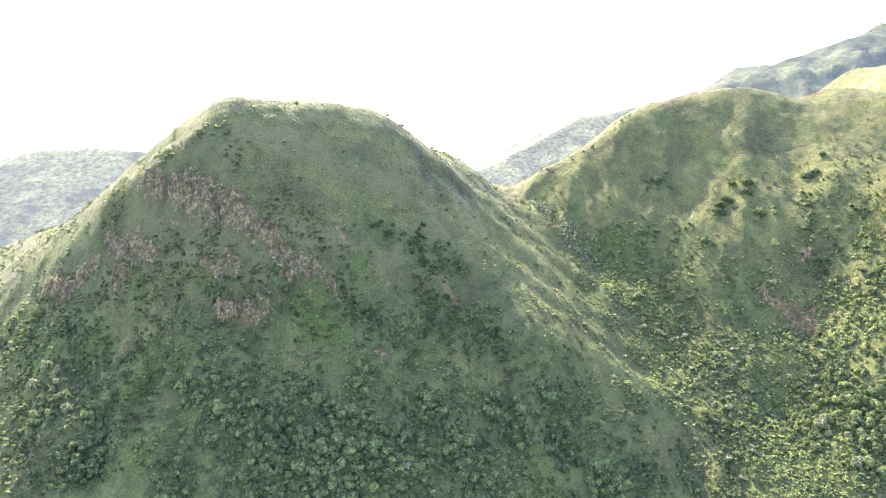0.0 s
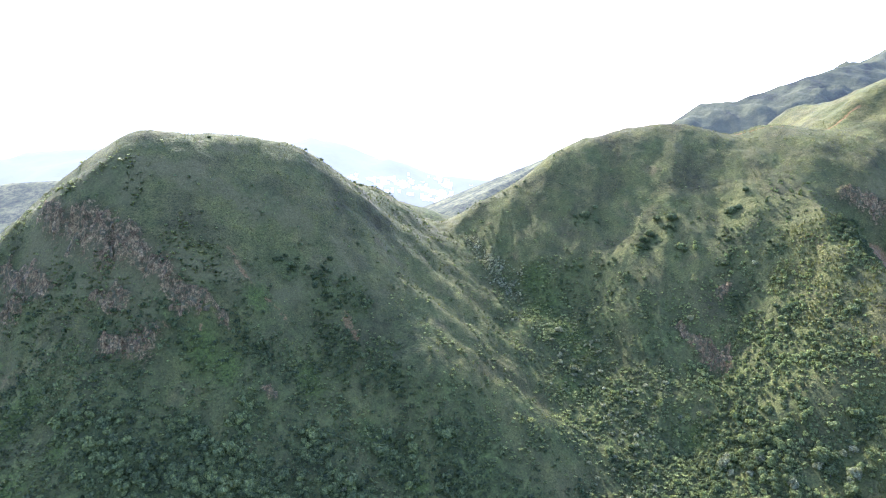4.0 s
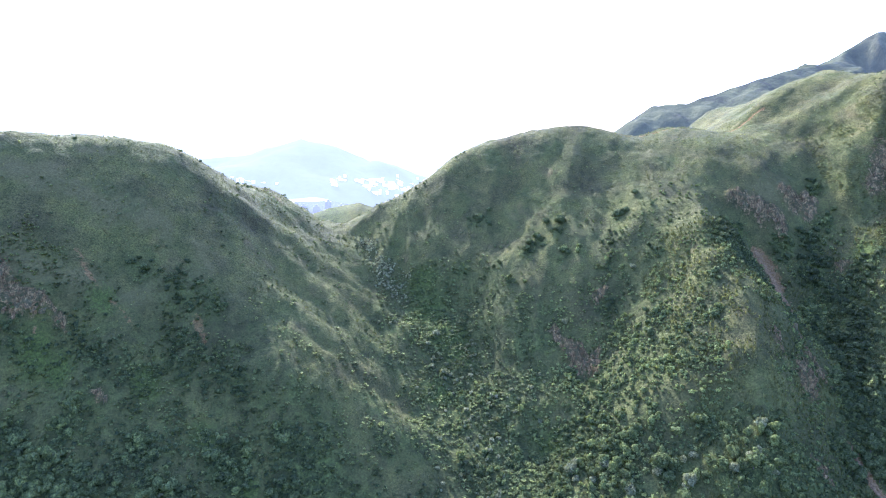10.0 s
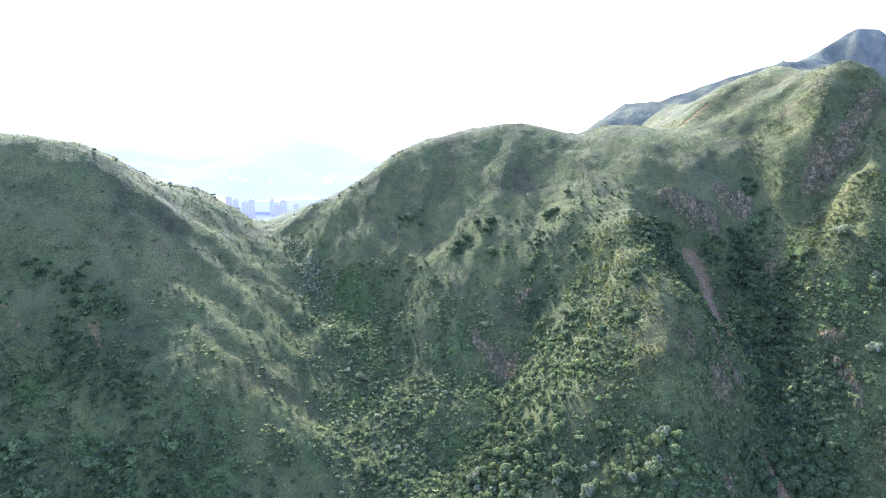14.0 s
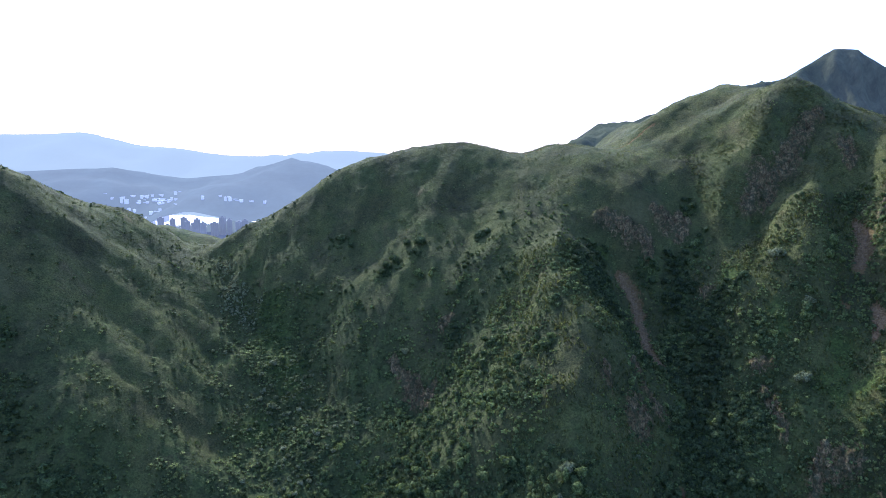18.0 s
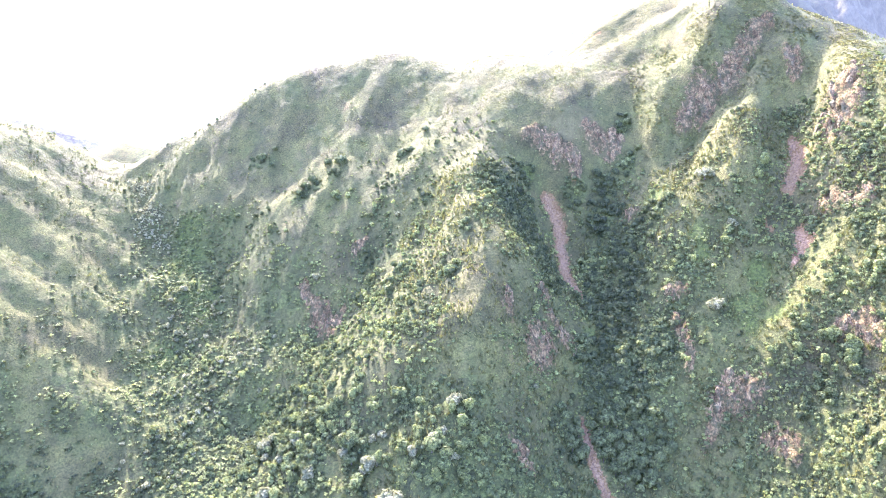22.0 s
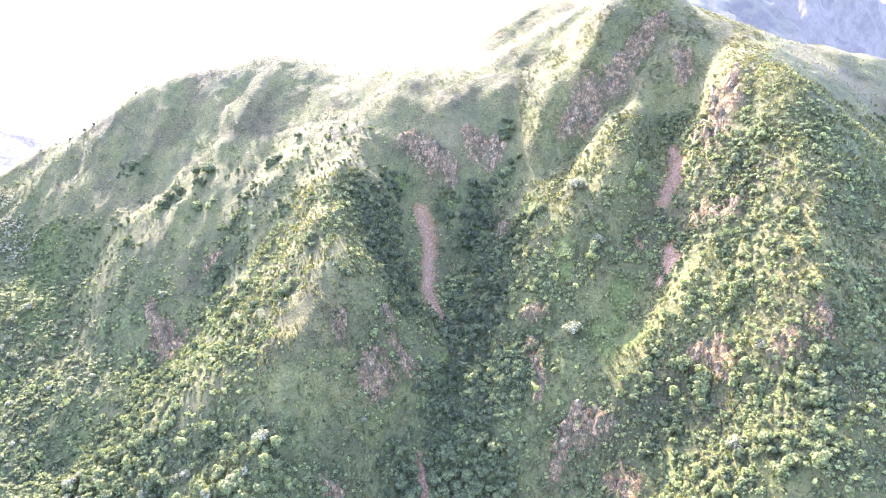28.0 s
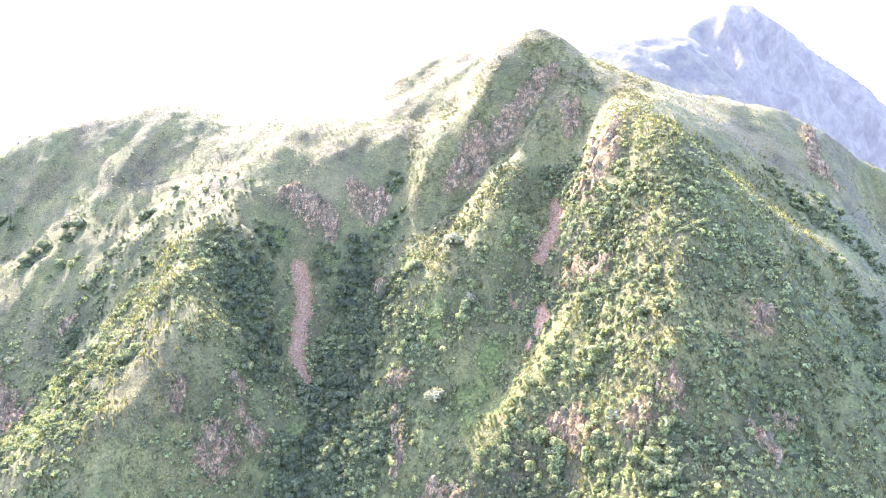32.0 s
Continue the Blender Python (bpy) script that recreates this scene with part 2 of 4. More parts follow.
landform("west hill crest", [(-320, 430, -120), (-264, 400, -101), (-214, 375, -78), (-158, 330, -48.5), (-135, 312, -32.5), (-111, 306, -15.5), (-95, 312, -7), (-81, 325, -7.5), (-57, 332, -9), (-31, 345, -15), (-18, 356, -24), (-7, 375, -35), (7, 402, -42), (20, 404, -51), (38, 404, -64)])
landform("middle hill crest", [(59, 420, -52), (85, 428, -39), (107, 435, -23), (125, 440, -13.5), (152, 445, -7), (182, 438, -3.5), (205, 438, -7), (223, 438, -8), (240, 436, -4), (254, 430, -5), (278, 438, -5), (292, 495, 2)])
landform("back crest", [(295, 440, 8), (312, 450, 19), (330, 458, 26), (346, 460, 33), (330, 560, -10.5)])
landform("hill behind the peak", [(318, 488, 16), (300, 527, 9)])
landform("east hill crest", [(349, 412, 26), (360, 404, 30.5), (369, 402, 29), (380, 398, 20.5), (399, 392, 12.5), (423, 392, 6), (445, 396, 3.5), (462, 398, 0), (480, 400, -4.5), (504, 402, -15.5), (530, 405, -30.5)])
landform("west foot", [(-300, 300, -125), (-220, 300, -100), (-200, 220, -140), (-200, 150, -184.5)])
landform("first rib", [(-146, 280, -59), (-150, 264, -82), (-131, 216, -111.5), (-110, 150, -160)])
landform("first gully", [(-102, 274, -41.5), (-110, 255, -71), (-118, 240, -93.5), (-99, 207, -113.5)])
landform("second rib", [(-88, 295, -17.5), (-84, 273, -40), (-79, 262, -55), (-71, 241, -82.5), (-63, 223, -98), (-62, 207, -109.5), (-60, 160, -155)])
landform("second gully", [(-61, 288, -32.5), (-61, 258, -60), (-48, 239, -97)])
landform("third rib", [(-46, 316, -24), (-38, 284, -55.5), (-30, 262, -76.5), (-22, 238, -100.5), (3, 217, -122.5), (-20, 150, -174.5)])
landform("third gully", [(-24, 304, -43), (-22, 281, -65.5), (-10, 262, -88), (-18, 236, -106)])
landform("fourth rib", [(-5, 345, -36.5), (0, 312, -54.5), (4, 279, -80.5), (17, 260, -99.5), (25, 249, -115.5), (54, 245, -127), (64, 240, -137)])
landform("saddle rib", [(13, 380, -47), (13, 339, -55.5), (13, 300, -70.5), (29, 298, -81.5), (38, 266, -99.5), (48, 250, -119)])
landform("valley rib", [(30, 370, -62), (40, 326, -82), (51, 303, -94.5), (68, 287, -110.5), (87, 267, -124.5), (90, 257, -133.5), (90, 170, -189.5)])
landform("valley bank", [(49, 343, -82), (68, 337, -97), (69, 323, -101), (96, 285, -128)])
landform("stream bed", [(59, 397, -66.5), (72, 361, -90.5), (95, 345, -99.5), (103, 330, -106), (120, 307, -117.5), (127, 286, -124), (143, 268, -135.5), (120, 210, -160)])
landform("middle rib a", [(82, 379, -74), (99, 369, -77.5), (118, 332, -104)])
landform("middle gully a", [(116, 410, -38.5), (127, 380, -62), (126, 364, -71.5), (134, 331, -94.5), (136, 314, -107.5), (149, 291, -116.5)])
landform("middle rib b", [(140, 413, -29.5), (146, 377, -57), (141, 351, -76.5), (154, 330, -88.5), (151, 286, -119), (156, 254, -132), (167, 234, -135), (180, 160, -185)])
landform("middle gully b", [(166, 412, -23), (164, 364, -61), (162, 332, -84), (163, 303, -107), (171, 259, -122)])
landform("middle rib c", [(181, 420, -13.5), (181, 375, -49.5), (176, 340, -71), (179, 315, -90.5), (176, 291, -106), (187, 262, -107.5), (185, 240, -126.5)])
landform("middle gully c", [(206, 386, -36), (188, 352, -61), (198, 320, -75), (208, 307, -74.5), (205, 277, -88.5), (198, 260, -103), (214, 228, -118)])
landform("long spur side", [(227, 390, -27), (208, 356, -48.5), (218, 304, -69), (223, 272, -85), (206, 248, -110), (214, 237, -112), (250, 200, -164.5)])
landform("long spur", [(249, 397, -16), (231, 337, -51), (233, 296, -70), (240, 292, -74.5), (226, 253, -99.5)])
landform("landslip gully", [(251, 375, -30.5), (263, 368, -34), (260, 347, -59.5), (263, 332, -73), (262, 320, -82), (263, 310, -89), (261, 297, -92), (250, 262, -111.5), (253, 257, -119)])
landform("ravine side", [(270, 376, -25), (272, 349, -54), (280, 337, -64), (277, 294, -93), (270, 287, -99), (265, 253, -129.5), (300, 170, -184)])
landform("ravine", [(302, 339, -54.5), (285, 331, -68), (290, 306, -80), (293, 282, -98.5), (281, 268, -112.5), (287, 250, -129), (300, 243, -131.5)])
landform("ravine east rib", [(313, 396, -9.5), (308, 365, -32.5), (301, 355, -43.5), (295, 345, -53.5), (301, 324, -61.5), (309, 309, -68.5), (300, 295, -84.5), (303, 280, -95.5), (296, 270, -107), (295, 255, -121.5)])
landform("east gully a", [(335, 372, -8), (319, 346, -39), (318, 322, -56), (315, 290, -79), (311, 277, -90.5), (313, 256, -109.5)])
landform("east rib a", [(331, 358, -23), (336, 316, -48.5), (330, 292, -73), (324, 278, -86.5), (315, 264, -100.5), (325, 251, -104.5), (323, 236, -119.5)])
landform("east gully b", [(341, 364, -15.5), (339, 329, -37), (353, 323, -41), (334, 266, -88), (338, 247, -97), (336, 234, -109)])
landform("east rib b", [(354, 333, -33), (351, 298, -60), (351, 272, -70), (354, 243, -80.5), (345, 231, -98.5), (344, 220, -101.5)])
landform("east spur", [(369, 353, -14.5), (364, 329, -27.5), (369, 305, -33.5), (372, 280, -43.5), (373, 264, -50.5), (368, 251, -60.5), (365, 230, -79), (356, 218, -90.5), (370, 150, -140.5)])
landform("east spur side", [(383, 348, -3), (381, 319, -13), (387, 302, -21), (386, 276, -37.5), (371, 240, -66.5), (368, 211, -86.5)])
landform("outer slope", [(403, 281, -35.5), (391, 259, -49.5), (381, 232, -74)])
landform("outer gully", [(425, 317, -29.5), (403, 255, -54), (396, 245, -63), (399, 233, -76), (430, 160, -135)])
landform("far east slope", [(447, 367, -12.5), (445, 346, -25), (460, 323, -41.5), (480, 250, -100), (520, 380, -58), (520, 300, -99.5), (520, 180, -159.5)])
landform("north slope", [(-230, 460, -124.5), (-150, 400, -94), (-90, 400, -50), (-50, 430, -65), (0, 470, -95), (30, 540, -149), (60, 470, -103.5), (120, 510, -60.5), (180, 510, -44.5), (250, 510, -39), (400, 470, -29), (450, 470, -59), (520, 450, -59)])

BOX = (-330.0, 530.0, 150.0, 560.0)
land = np.array(LAND, float)
ROUND = 8.0


def solve_land():
    n, xy = len(land), land[:, :2]
    r = np.sqrt(((xy[:, None] - xy[None]) ** 2).sum(-1) + ROUND ** 2)
    a = np.zeros((n + 3, n + 3))
    a[:n, :n] = 0.6 * np.eye(n) - r
    a[:n, n:] = np.c_[np.ones(n), xy]
    a[n:, :n] = a[:n, n:].T
    return np.linalg.solve(a, np.r_[land[:, 2], 0, 0, 0])


WEIGHTS = solve_land()


def smooth_land(x, y):
    out = np.empty(len(x))
    n = len(land)
    for i in range(0, len(x), 20000):
        px, py = x[i:i + 20000], y[i:i + 20000]
        r = np.sqrt((px[:, None] - land[None, :, 0]) ** 2 + (py[:, None] - land[None, :, 1]) ** 2 + ROUND ** 2)
        out[i:i + 20000] = -r @ WEIGHTS[:n] + WEIGHTS[n] + WEIGHTS[n + 1] * px + WEIGHTS[n + 2] * py
    return out


PERM = np.random.RandomState(7).permutation(512)


def perlin(x, y, seed=0):
    xi, yi = np.floor(x).astype(int), np.floor(y).astype(int)
    fx, fy = x - xi, y - yi
    u, v = fx * fx * fx * (fx * (fx * 6 - 15) + 10), fy * fy * fy * (fy * (fy * 6 - 15) + 10)

    def corner(ix, iy):
        h = PERM[(PERM[(ix + seed * 31) & 511] + iy) & 511] * (2 * math.pi / 512) * 7
        return np.cos(h) * (x - ix) + np.sin(h) * (y - iy)

    a = corner(xi, yi) * (1 - u) + corner(xi + 1, yi) * u
    b = corner(xi, yi + 1) * (1 - u) + corner(xi + 1, yi + 1) * u
    return (a * (1 - v) + b * v) * 1.5


def fractal(x, y, octaves, seed=0, gain=0.5, ridged=False):
    total, amp = 0, 1.0
    for k in range(octaves):
        n = perlin(x * 2 ** k, y * 2 ** k, seed + k)
        total = total + amp * ((1 - 2 * np.abs(n)) if ridged else n)
        amp *= gain
    return total


# rock faces, bare slips and heathy patches: lines on the plan with their half-widths
CLIFFS_WEST = [
    [(-123, 282, 2.5), (-109, 275, 5.0), (-97, 271, 6.0), (-86, 265, 5.5), (-76, 267, 3.5)],
    [(-75, 263, 2.4), (-63, 257, 3.4), (-57, 255, 3.4), (-49, 257, 2.4), (-42, 256, 1.5)],
    [(-82, 240, 2.2), (-75, 241, 4.2), (-68, 241, 3.8)],
    [(-135, 272, 2.4), (-123, 265, 4.0), (-112, 260, 3.0)],
    [(-91, 253, 1.6), (-84, 249, 1.8), (-78, 253, 2.2)],
    [(-162, 270, 2.2), (-149, 264, 3.6), (-140, 265, 2.8)],
    [(-128, 259, 2.2), (-122, 256, 2.0)],
    [(-23, 239, 1.5), (-21, 240, 1.5)],
    [(153, 318, 1.8), (162, 308, 3.2), (167, 300, 3.4), (172, 304, 1.5)],
    [(176, 326, 2.2), (178, 329, 1.6)],
]
CLIFFS_BOWL = [
    [(251, 365, 2.9), (260, 362, 3.7), (268, 355, 3.7), (273, 348, 2.5)],
    [(281, 363, 4.2), (293, 364, 3.3), (289, 356, 2.6)],
    [(291, 329, 2.5), (293, 329, 2.5)],
    [(248, 282, 1.8), (251, 284, 2.0)],
    [(252, 279, 2.2), (256, 274, 2.6), (259, 276, 1.8)],
    [(244, 264, 3.0), (249, 269, 3.0), (247, 263, 2.5)],
    [(236, 273, 2.0), (236, 268, 1.7)],
    [(297, 289, 2.1), (303, 288, 2.5)],
    [(299, 281, 1.4), (300, 271, 1.4), (301, 264, 2.0)],
    [(306, 254, 3.7), (314, 253, 4.8), (318, 250, 3.3)],
    [(309, 259, 2.2), (303, 247, 2.5)],
    [(319, 238, 3.2), (323, 233, 3.1)],
    [(235, 236, 2.2), (241, 233, 2.0)],
]
CLIFFS_EAST = [
    [(320, 358, 4.4), (330, 365, 6.0), (339, 366, 4.9), (352, 376, 3.9), (360, 382, 3.6), (366, 386, 2.6)],
    [(332, 359, 3.1), (328, 356, 2.6)],
    [(367, 365, 2.9), (368, 356, 3.1)],
    [(376, 332, 4.7), (370, 320, 6.8), (366, 316, 5.7)],
    [(356, 294, 3.4), (362, 284, 3.2), (365, 284, 2.6)],
    [(343, 253, 3.1), (348, 250, 2.6), (349, 244, 3.1)],
    [(369, 236, 2.9), (370, 233, 2.9)],
    [(361, 236, 3.0), (359, 236, 2.1)],
    [(397, 251, 2.9), (402, 253, 2.2)],
    [(388, 229, 2.0), (390, 226, 2.3)],
    [(393, 232, 1.7), (399, 234, 1.6)],
    [(479, 383, 3.0), (473, 361, 4.7), (478, 359, 3.9)],
]
CLIFFS = CLIFFS_WEST + CLIFFS_BOWL + CLIFFS_EAST
HEATH = [
    [(-39, 303, 3.0), (-31, 306, 3.5), (-23, 304, 3.0), (-21, 300, 3.7)],
    [(-61, 318, 3.2), (-53, 325, 2.7)],
    [(-3, 301, 3.0), (-1, 296, 2.5)],
    [(-88, 283, 6.0), (-85, 290, 5.0)],
    [(-118, 272, 9.0), (-95, 262, 9.0), (-70, 252, 7.0)],
    [(415, 369, 4.0), (424, 363, 7.0), (442, 359, 6.0), (462, 366, 6.0)],
    [(218, 405, 4.5), (228, 405, 4.0)],
    [(177, 413, 3.0), (181, 416, 3.0)],
    [(270, 368, 7.0), (290, 362, 7.0)],
    [(376, 325, 6.0), (360, 300, 4.0)],
    [(-105, 288, 6.0), (-60, 298, 7.0), (-28, 304, 6.0)],
    [(-140, 264, 5.0), (-65, 262, 6.0), (-20, 276, 5.0), (-5, 292, 5.0)],
]
SLIPS = [
    [(196, 436, 1), (223, 435, 1), (240, 432, 1), (256, 429, 1), (278, 434, 1), (296, 438, 1)],
    [(258, 347, 2.3), (261, 342, 3.4), (263, 335, 3.3), (263, 324, 2.8), (263, 313, 2.9), (268, 304, 1.2)],
    [(262, 258, 1.2), (263, 251, 1.9), (264, 243, 2.2), (267, 236, 2.2)],
    [(357, 331, 1.3), (356, 320, 3.1), (353, 317, 3.8), (349, 311, 2.6)],
    [(347, 296, 2.1), (346, 287, 3.0), (341, 284, 1.4)],
    [(338, 304, 1.3), (339, 299, 1.3)],
]
SCARS = [
    [(-48, 279, 1.2), (-42, 276, 2.2), (-36, 272, 1.7)],
    [(-25, 268, 1.2), (-21, 265, 1.2)],
    [(-29, 270, 1.4), (-28, 269, 1.4)],
    [(0, 278, 1.8), (6, 271, 1.8)],
    [(-62, 249, 1.2), (-60, 248, 1.2)],
    [(-51, 251, 1.2), (-50, 250, 1.2)],
]
FOREST = [(242, 329, 10), (248, 309, 9), (254, 295, 7), (281, 332, 8), (278, 317, 8), (287, 302, 9), (278, 294, 10), (275, 276, 9), (286, 270, 9), (292, 279, 8), (265, 272, 6), (248, 350, 6), (297, 369, 4), (295, 352, 5), (284, 344, 6), (271, 344, 5), (302, 323, 5), (239, 316, 5), (272, 258, 12), (280, 248, 10), (256, 250, 7), (272, 304, 6), (290, 316, 7)]
BUSHY = [(-8, 285, 8), (4, 284, 7), (-1, 264, 9), (15, 262, 6), (22, 260, 6), (-29, 250, 7), (-56, 247, 5), (-62, 251, 4), (-25, 285, 5), (-84, 245, 4), (-115, 253, 3), (-101, 258, 2), (-162, 260, 7), (-143, 251, 4), (-132, 257, 4), (119, 389, 4), (126, 388, 3), (161, 365, 3), (151, 362, 4), (145, 360, 3), (193, 364, 3), (187, 351, 5), (181, 339, 4), (123, 356, 3), (129, 357, 3), (111, 364, 4), (202, 334, 4), (179, 323, 5), (181, 309, 5), (135, 346, 3), (112, 337, 4), (124, 329, 3)]
WOOD = [(-66, 207, 8), (-49, 206, 9), (-35, 214, 8), (-24, 212, 8), (-12, 208, 10), (-54, 194, 10), (-34, 199, 10), (-73, 215, 6), (-48, 224, 6), (7, 217, 8), (24, 235, 8), (13, 210, 9), (-5, 230, 7), (-29, 230, 5), (-85, 218, 5), (-85, 192, 7), (-118, 201, 7), (-139, 222, 6), (-117, 217, 5), (45, 233, 6), (43, 248, 5), (60, 226, 8)]
VALLEY = [(107, 299, 6), (120, 292, 6), (110, 281, 5), (132, 285, 5), (125, 271, 7), (134, 265, 7), (114, 261, 6), (95, 295, 4), (143, 276, 4), (129, 306, 4), (120, 250, 9), (140, 250, 9)]
SADDLE = [(66, 372, 6), (72, 366, 6), (62, 384, 5), (78, 360, 5), (69, 378, 5), (68, 363, 4), (74, 374, 4), (59, 392, 5), (73, 362, 4), (53, 391, 4), (80, 368, 4)]
LIGHT = [(188, 298, 6), (196, 302, 6), (199, 284, 6), (173, 296, 5), (182, 290, 6), (167, 282, 8), (157, 270, 9), (166, 256, 9), (178, 262, 8), (149, 252, 9), (219, 302, 4), (213, 286, 5), (203, 271, 6), (191, 275, 6), (169, 351, 3), (163, 351, 3), (217, 231, 8), (207, 228, 7), (165, 240, 10), (188, 238, 9), (200, 248, 6)]
SPUR_TREES = [(359, 274, 4), (354, 261, 5), (346, 268, 4), (365, 273, 4), (374, 266, 3), (369, 283, 3), (366, 300, 4), (377, 297, 3), (370, 304, 3), (368, 253, 3), (339, 265, 4), (341, 256, 3), (333, 262, 4), (327, 255, 5), (340, 246, 6), (350, 234, 5), (361, 224, 6), (368, 227, 4), (355, 242, 2), (323, 298, 4), (352, 251, 2), (369, 241, 2), (339, 318, 2), (340, 315, 3), (322, 306, 3), (306, 297, 4), (358, 212, 8), (345, 218, 7), (332, 240, 5)]
PALE = [(110, 320, 15), (124, 283, 17), (135, 299, 10), (106, 309, 14), (114, 276, 15), (113, 254, 15), (-144, 225, 7), (78, 332, 9), (92, 306, 10)]
OUTER = [(446, 330, 6), (450, 320, 6), (458, 320, 6), (445, 342, 4), (424, 277, 4), (438, 283, 5), (440, 273, 5), (420, 281, 2), (434, 266, 6), (429, 251, 5), (417, 246, 3), (406, 268, 3), (402, 301, 2), (412, 287, 2), (466, 312, 8), (460, 335, 6)]
SPUR = [(228, 345, 9), (232, 365, 9), (222, 330, 9), (219, 329, 5), (235, 350, 4), (143, 340, 4), (134, 321, 4), (205, 316, 9), (210, 340, 8), (160, 357, 5), (179, 366, 6), (150, 352, 5), (137, 335, 5), (222, 372, 8), (215, 360, 8), (206, 345, 8), (196, 352, 8)]
MEADOW = [(330, 286, 5), (326, 278, 4), (330, 270, 4), (322, 270, 4), (312, 303, 4), (312, 296, 3), (266, 289, 2.5), (268, 282, 3), (259, 328, 2), (321, 276, 5), (302, 327, 5), (250, 352, 3)]
HERBS = [(-48, 247, 6), (-39, 245, 5), (-128, 240, 7), (-134, 245, 5), (-85, 210, 4), (-97, 201, 7), (-10, 250, 5), (35, 219, 7), (-10, 254, 4), (-33, 269, 5), (14, 241, 5), (-164, 254, 6), (32, 230, 4), (93, 349, 9), (101, 333, 9), (109, 320, 7), (90, 364, 8), (98, 299, 7), (105, 331, 8), (148, 272, 6), (-150, 240, 8), (-105, 225, 8)]


def blobs(x, y, items, grow=1.0):
    m = np.zeros(len(x))
    for cx, cy, r in items:
        d2 = ((x - cx) ** 2 + (y - cy) ** 2) / (r * grow) ** 2
        near = d2 < 6
        m[near] = np.maximum(m[near], np.exp(-0.8 * d2[near]))
    return m


def streak_mask(x, y, path):
    m = np.zeros(len(x))
    for (ax, ay, ar), (bx, by, br) in zip(path, path[1:]):
        dx, dy = bx - ax, by - ay
        t = np.clip(((x - ax) * dx + (y - ay) * dy) / (dx * dx + dy * dy), 0, 1)
        d = np.hypot(x - ax - t * dx, y - ay - t * dy) / (ar + t * (br - ar))
        m = np.maximum(m, np.clip(1.35 - 0.85 * d, 0, 1))
    return m


def strokes(x, y, paths):
    m = np.zeros(len(x))
    for path in paths:
        a = np.array(path, float)
        near = (x > a[:, 0].min() - 22) & (x < a[:, 0].max() + 22) & (y > a[:, 1].min() - 22) & (y < a[:, 1].max() + 22)
        if near.any():
            m[near] = np.maximum(m[near], streak_mask(x[near], y[near], path))
    return m


# far ridges beyond the box: line of crest points, fall per metre
FAR = [
    ([(-82, 1004, -140), (-58, 1004, -129), (-21, 1004, -122), (8, 1004, -130), (28, 1004, -141)], 0.45),
    ([(-266, 1026, -134), (-256, 1026, -131), (-240, 1026, -127), (-217, 1026, -133), (-184, 1026, -140), (-152, 1026, -148)], 0.45),
]


def far_land(x, y):
    h = np.full(len(x), -458.0)
    rough = 10 * fractal(x / 130, y / 130, 5, 40)
    for path, fall in FAR:
        for (ax, ay, az), (bx, by, bz) in zip(path, path[1:]):
            dx, dy = bx - ax, by - ay
            t = np.clip(((x - ax) * dx + (y - ay) * dy) / (dx * dx + dy * dy), 0, 1)
            d = np.hypot(x - ax - t * dx, y - ay - t * dy)
            h = np.maximum(h, az + t * (bz - az) - fall * d + rough * np.clip(d / 60 - 0.1, 0, 1) + 5)
    return h


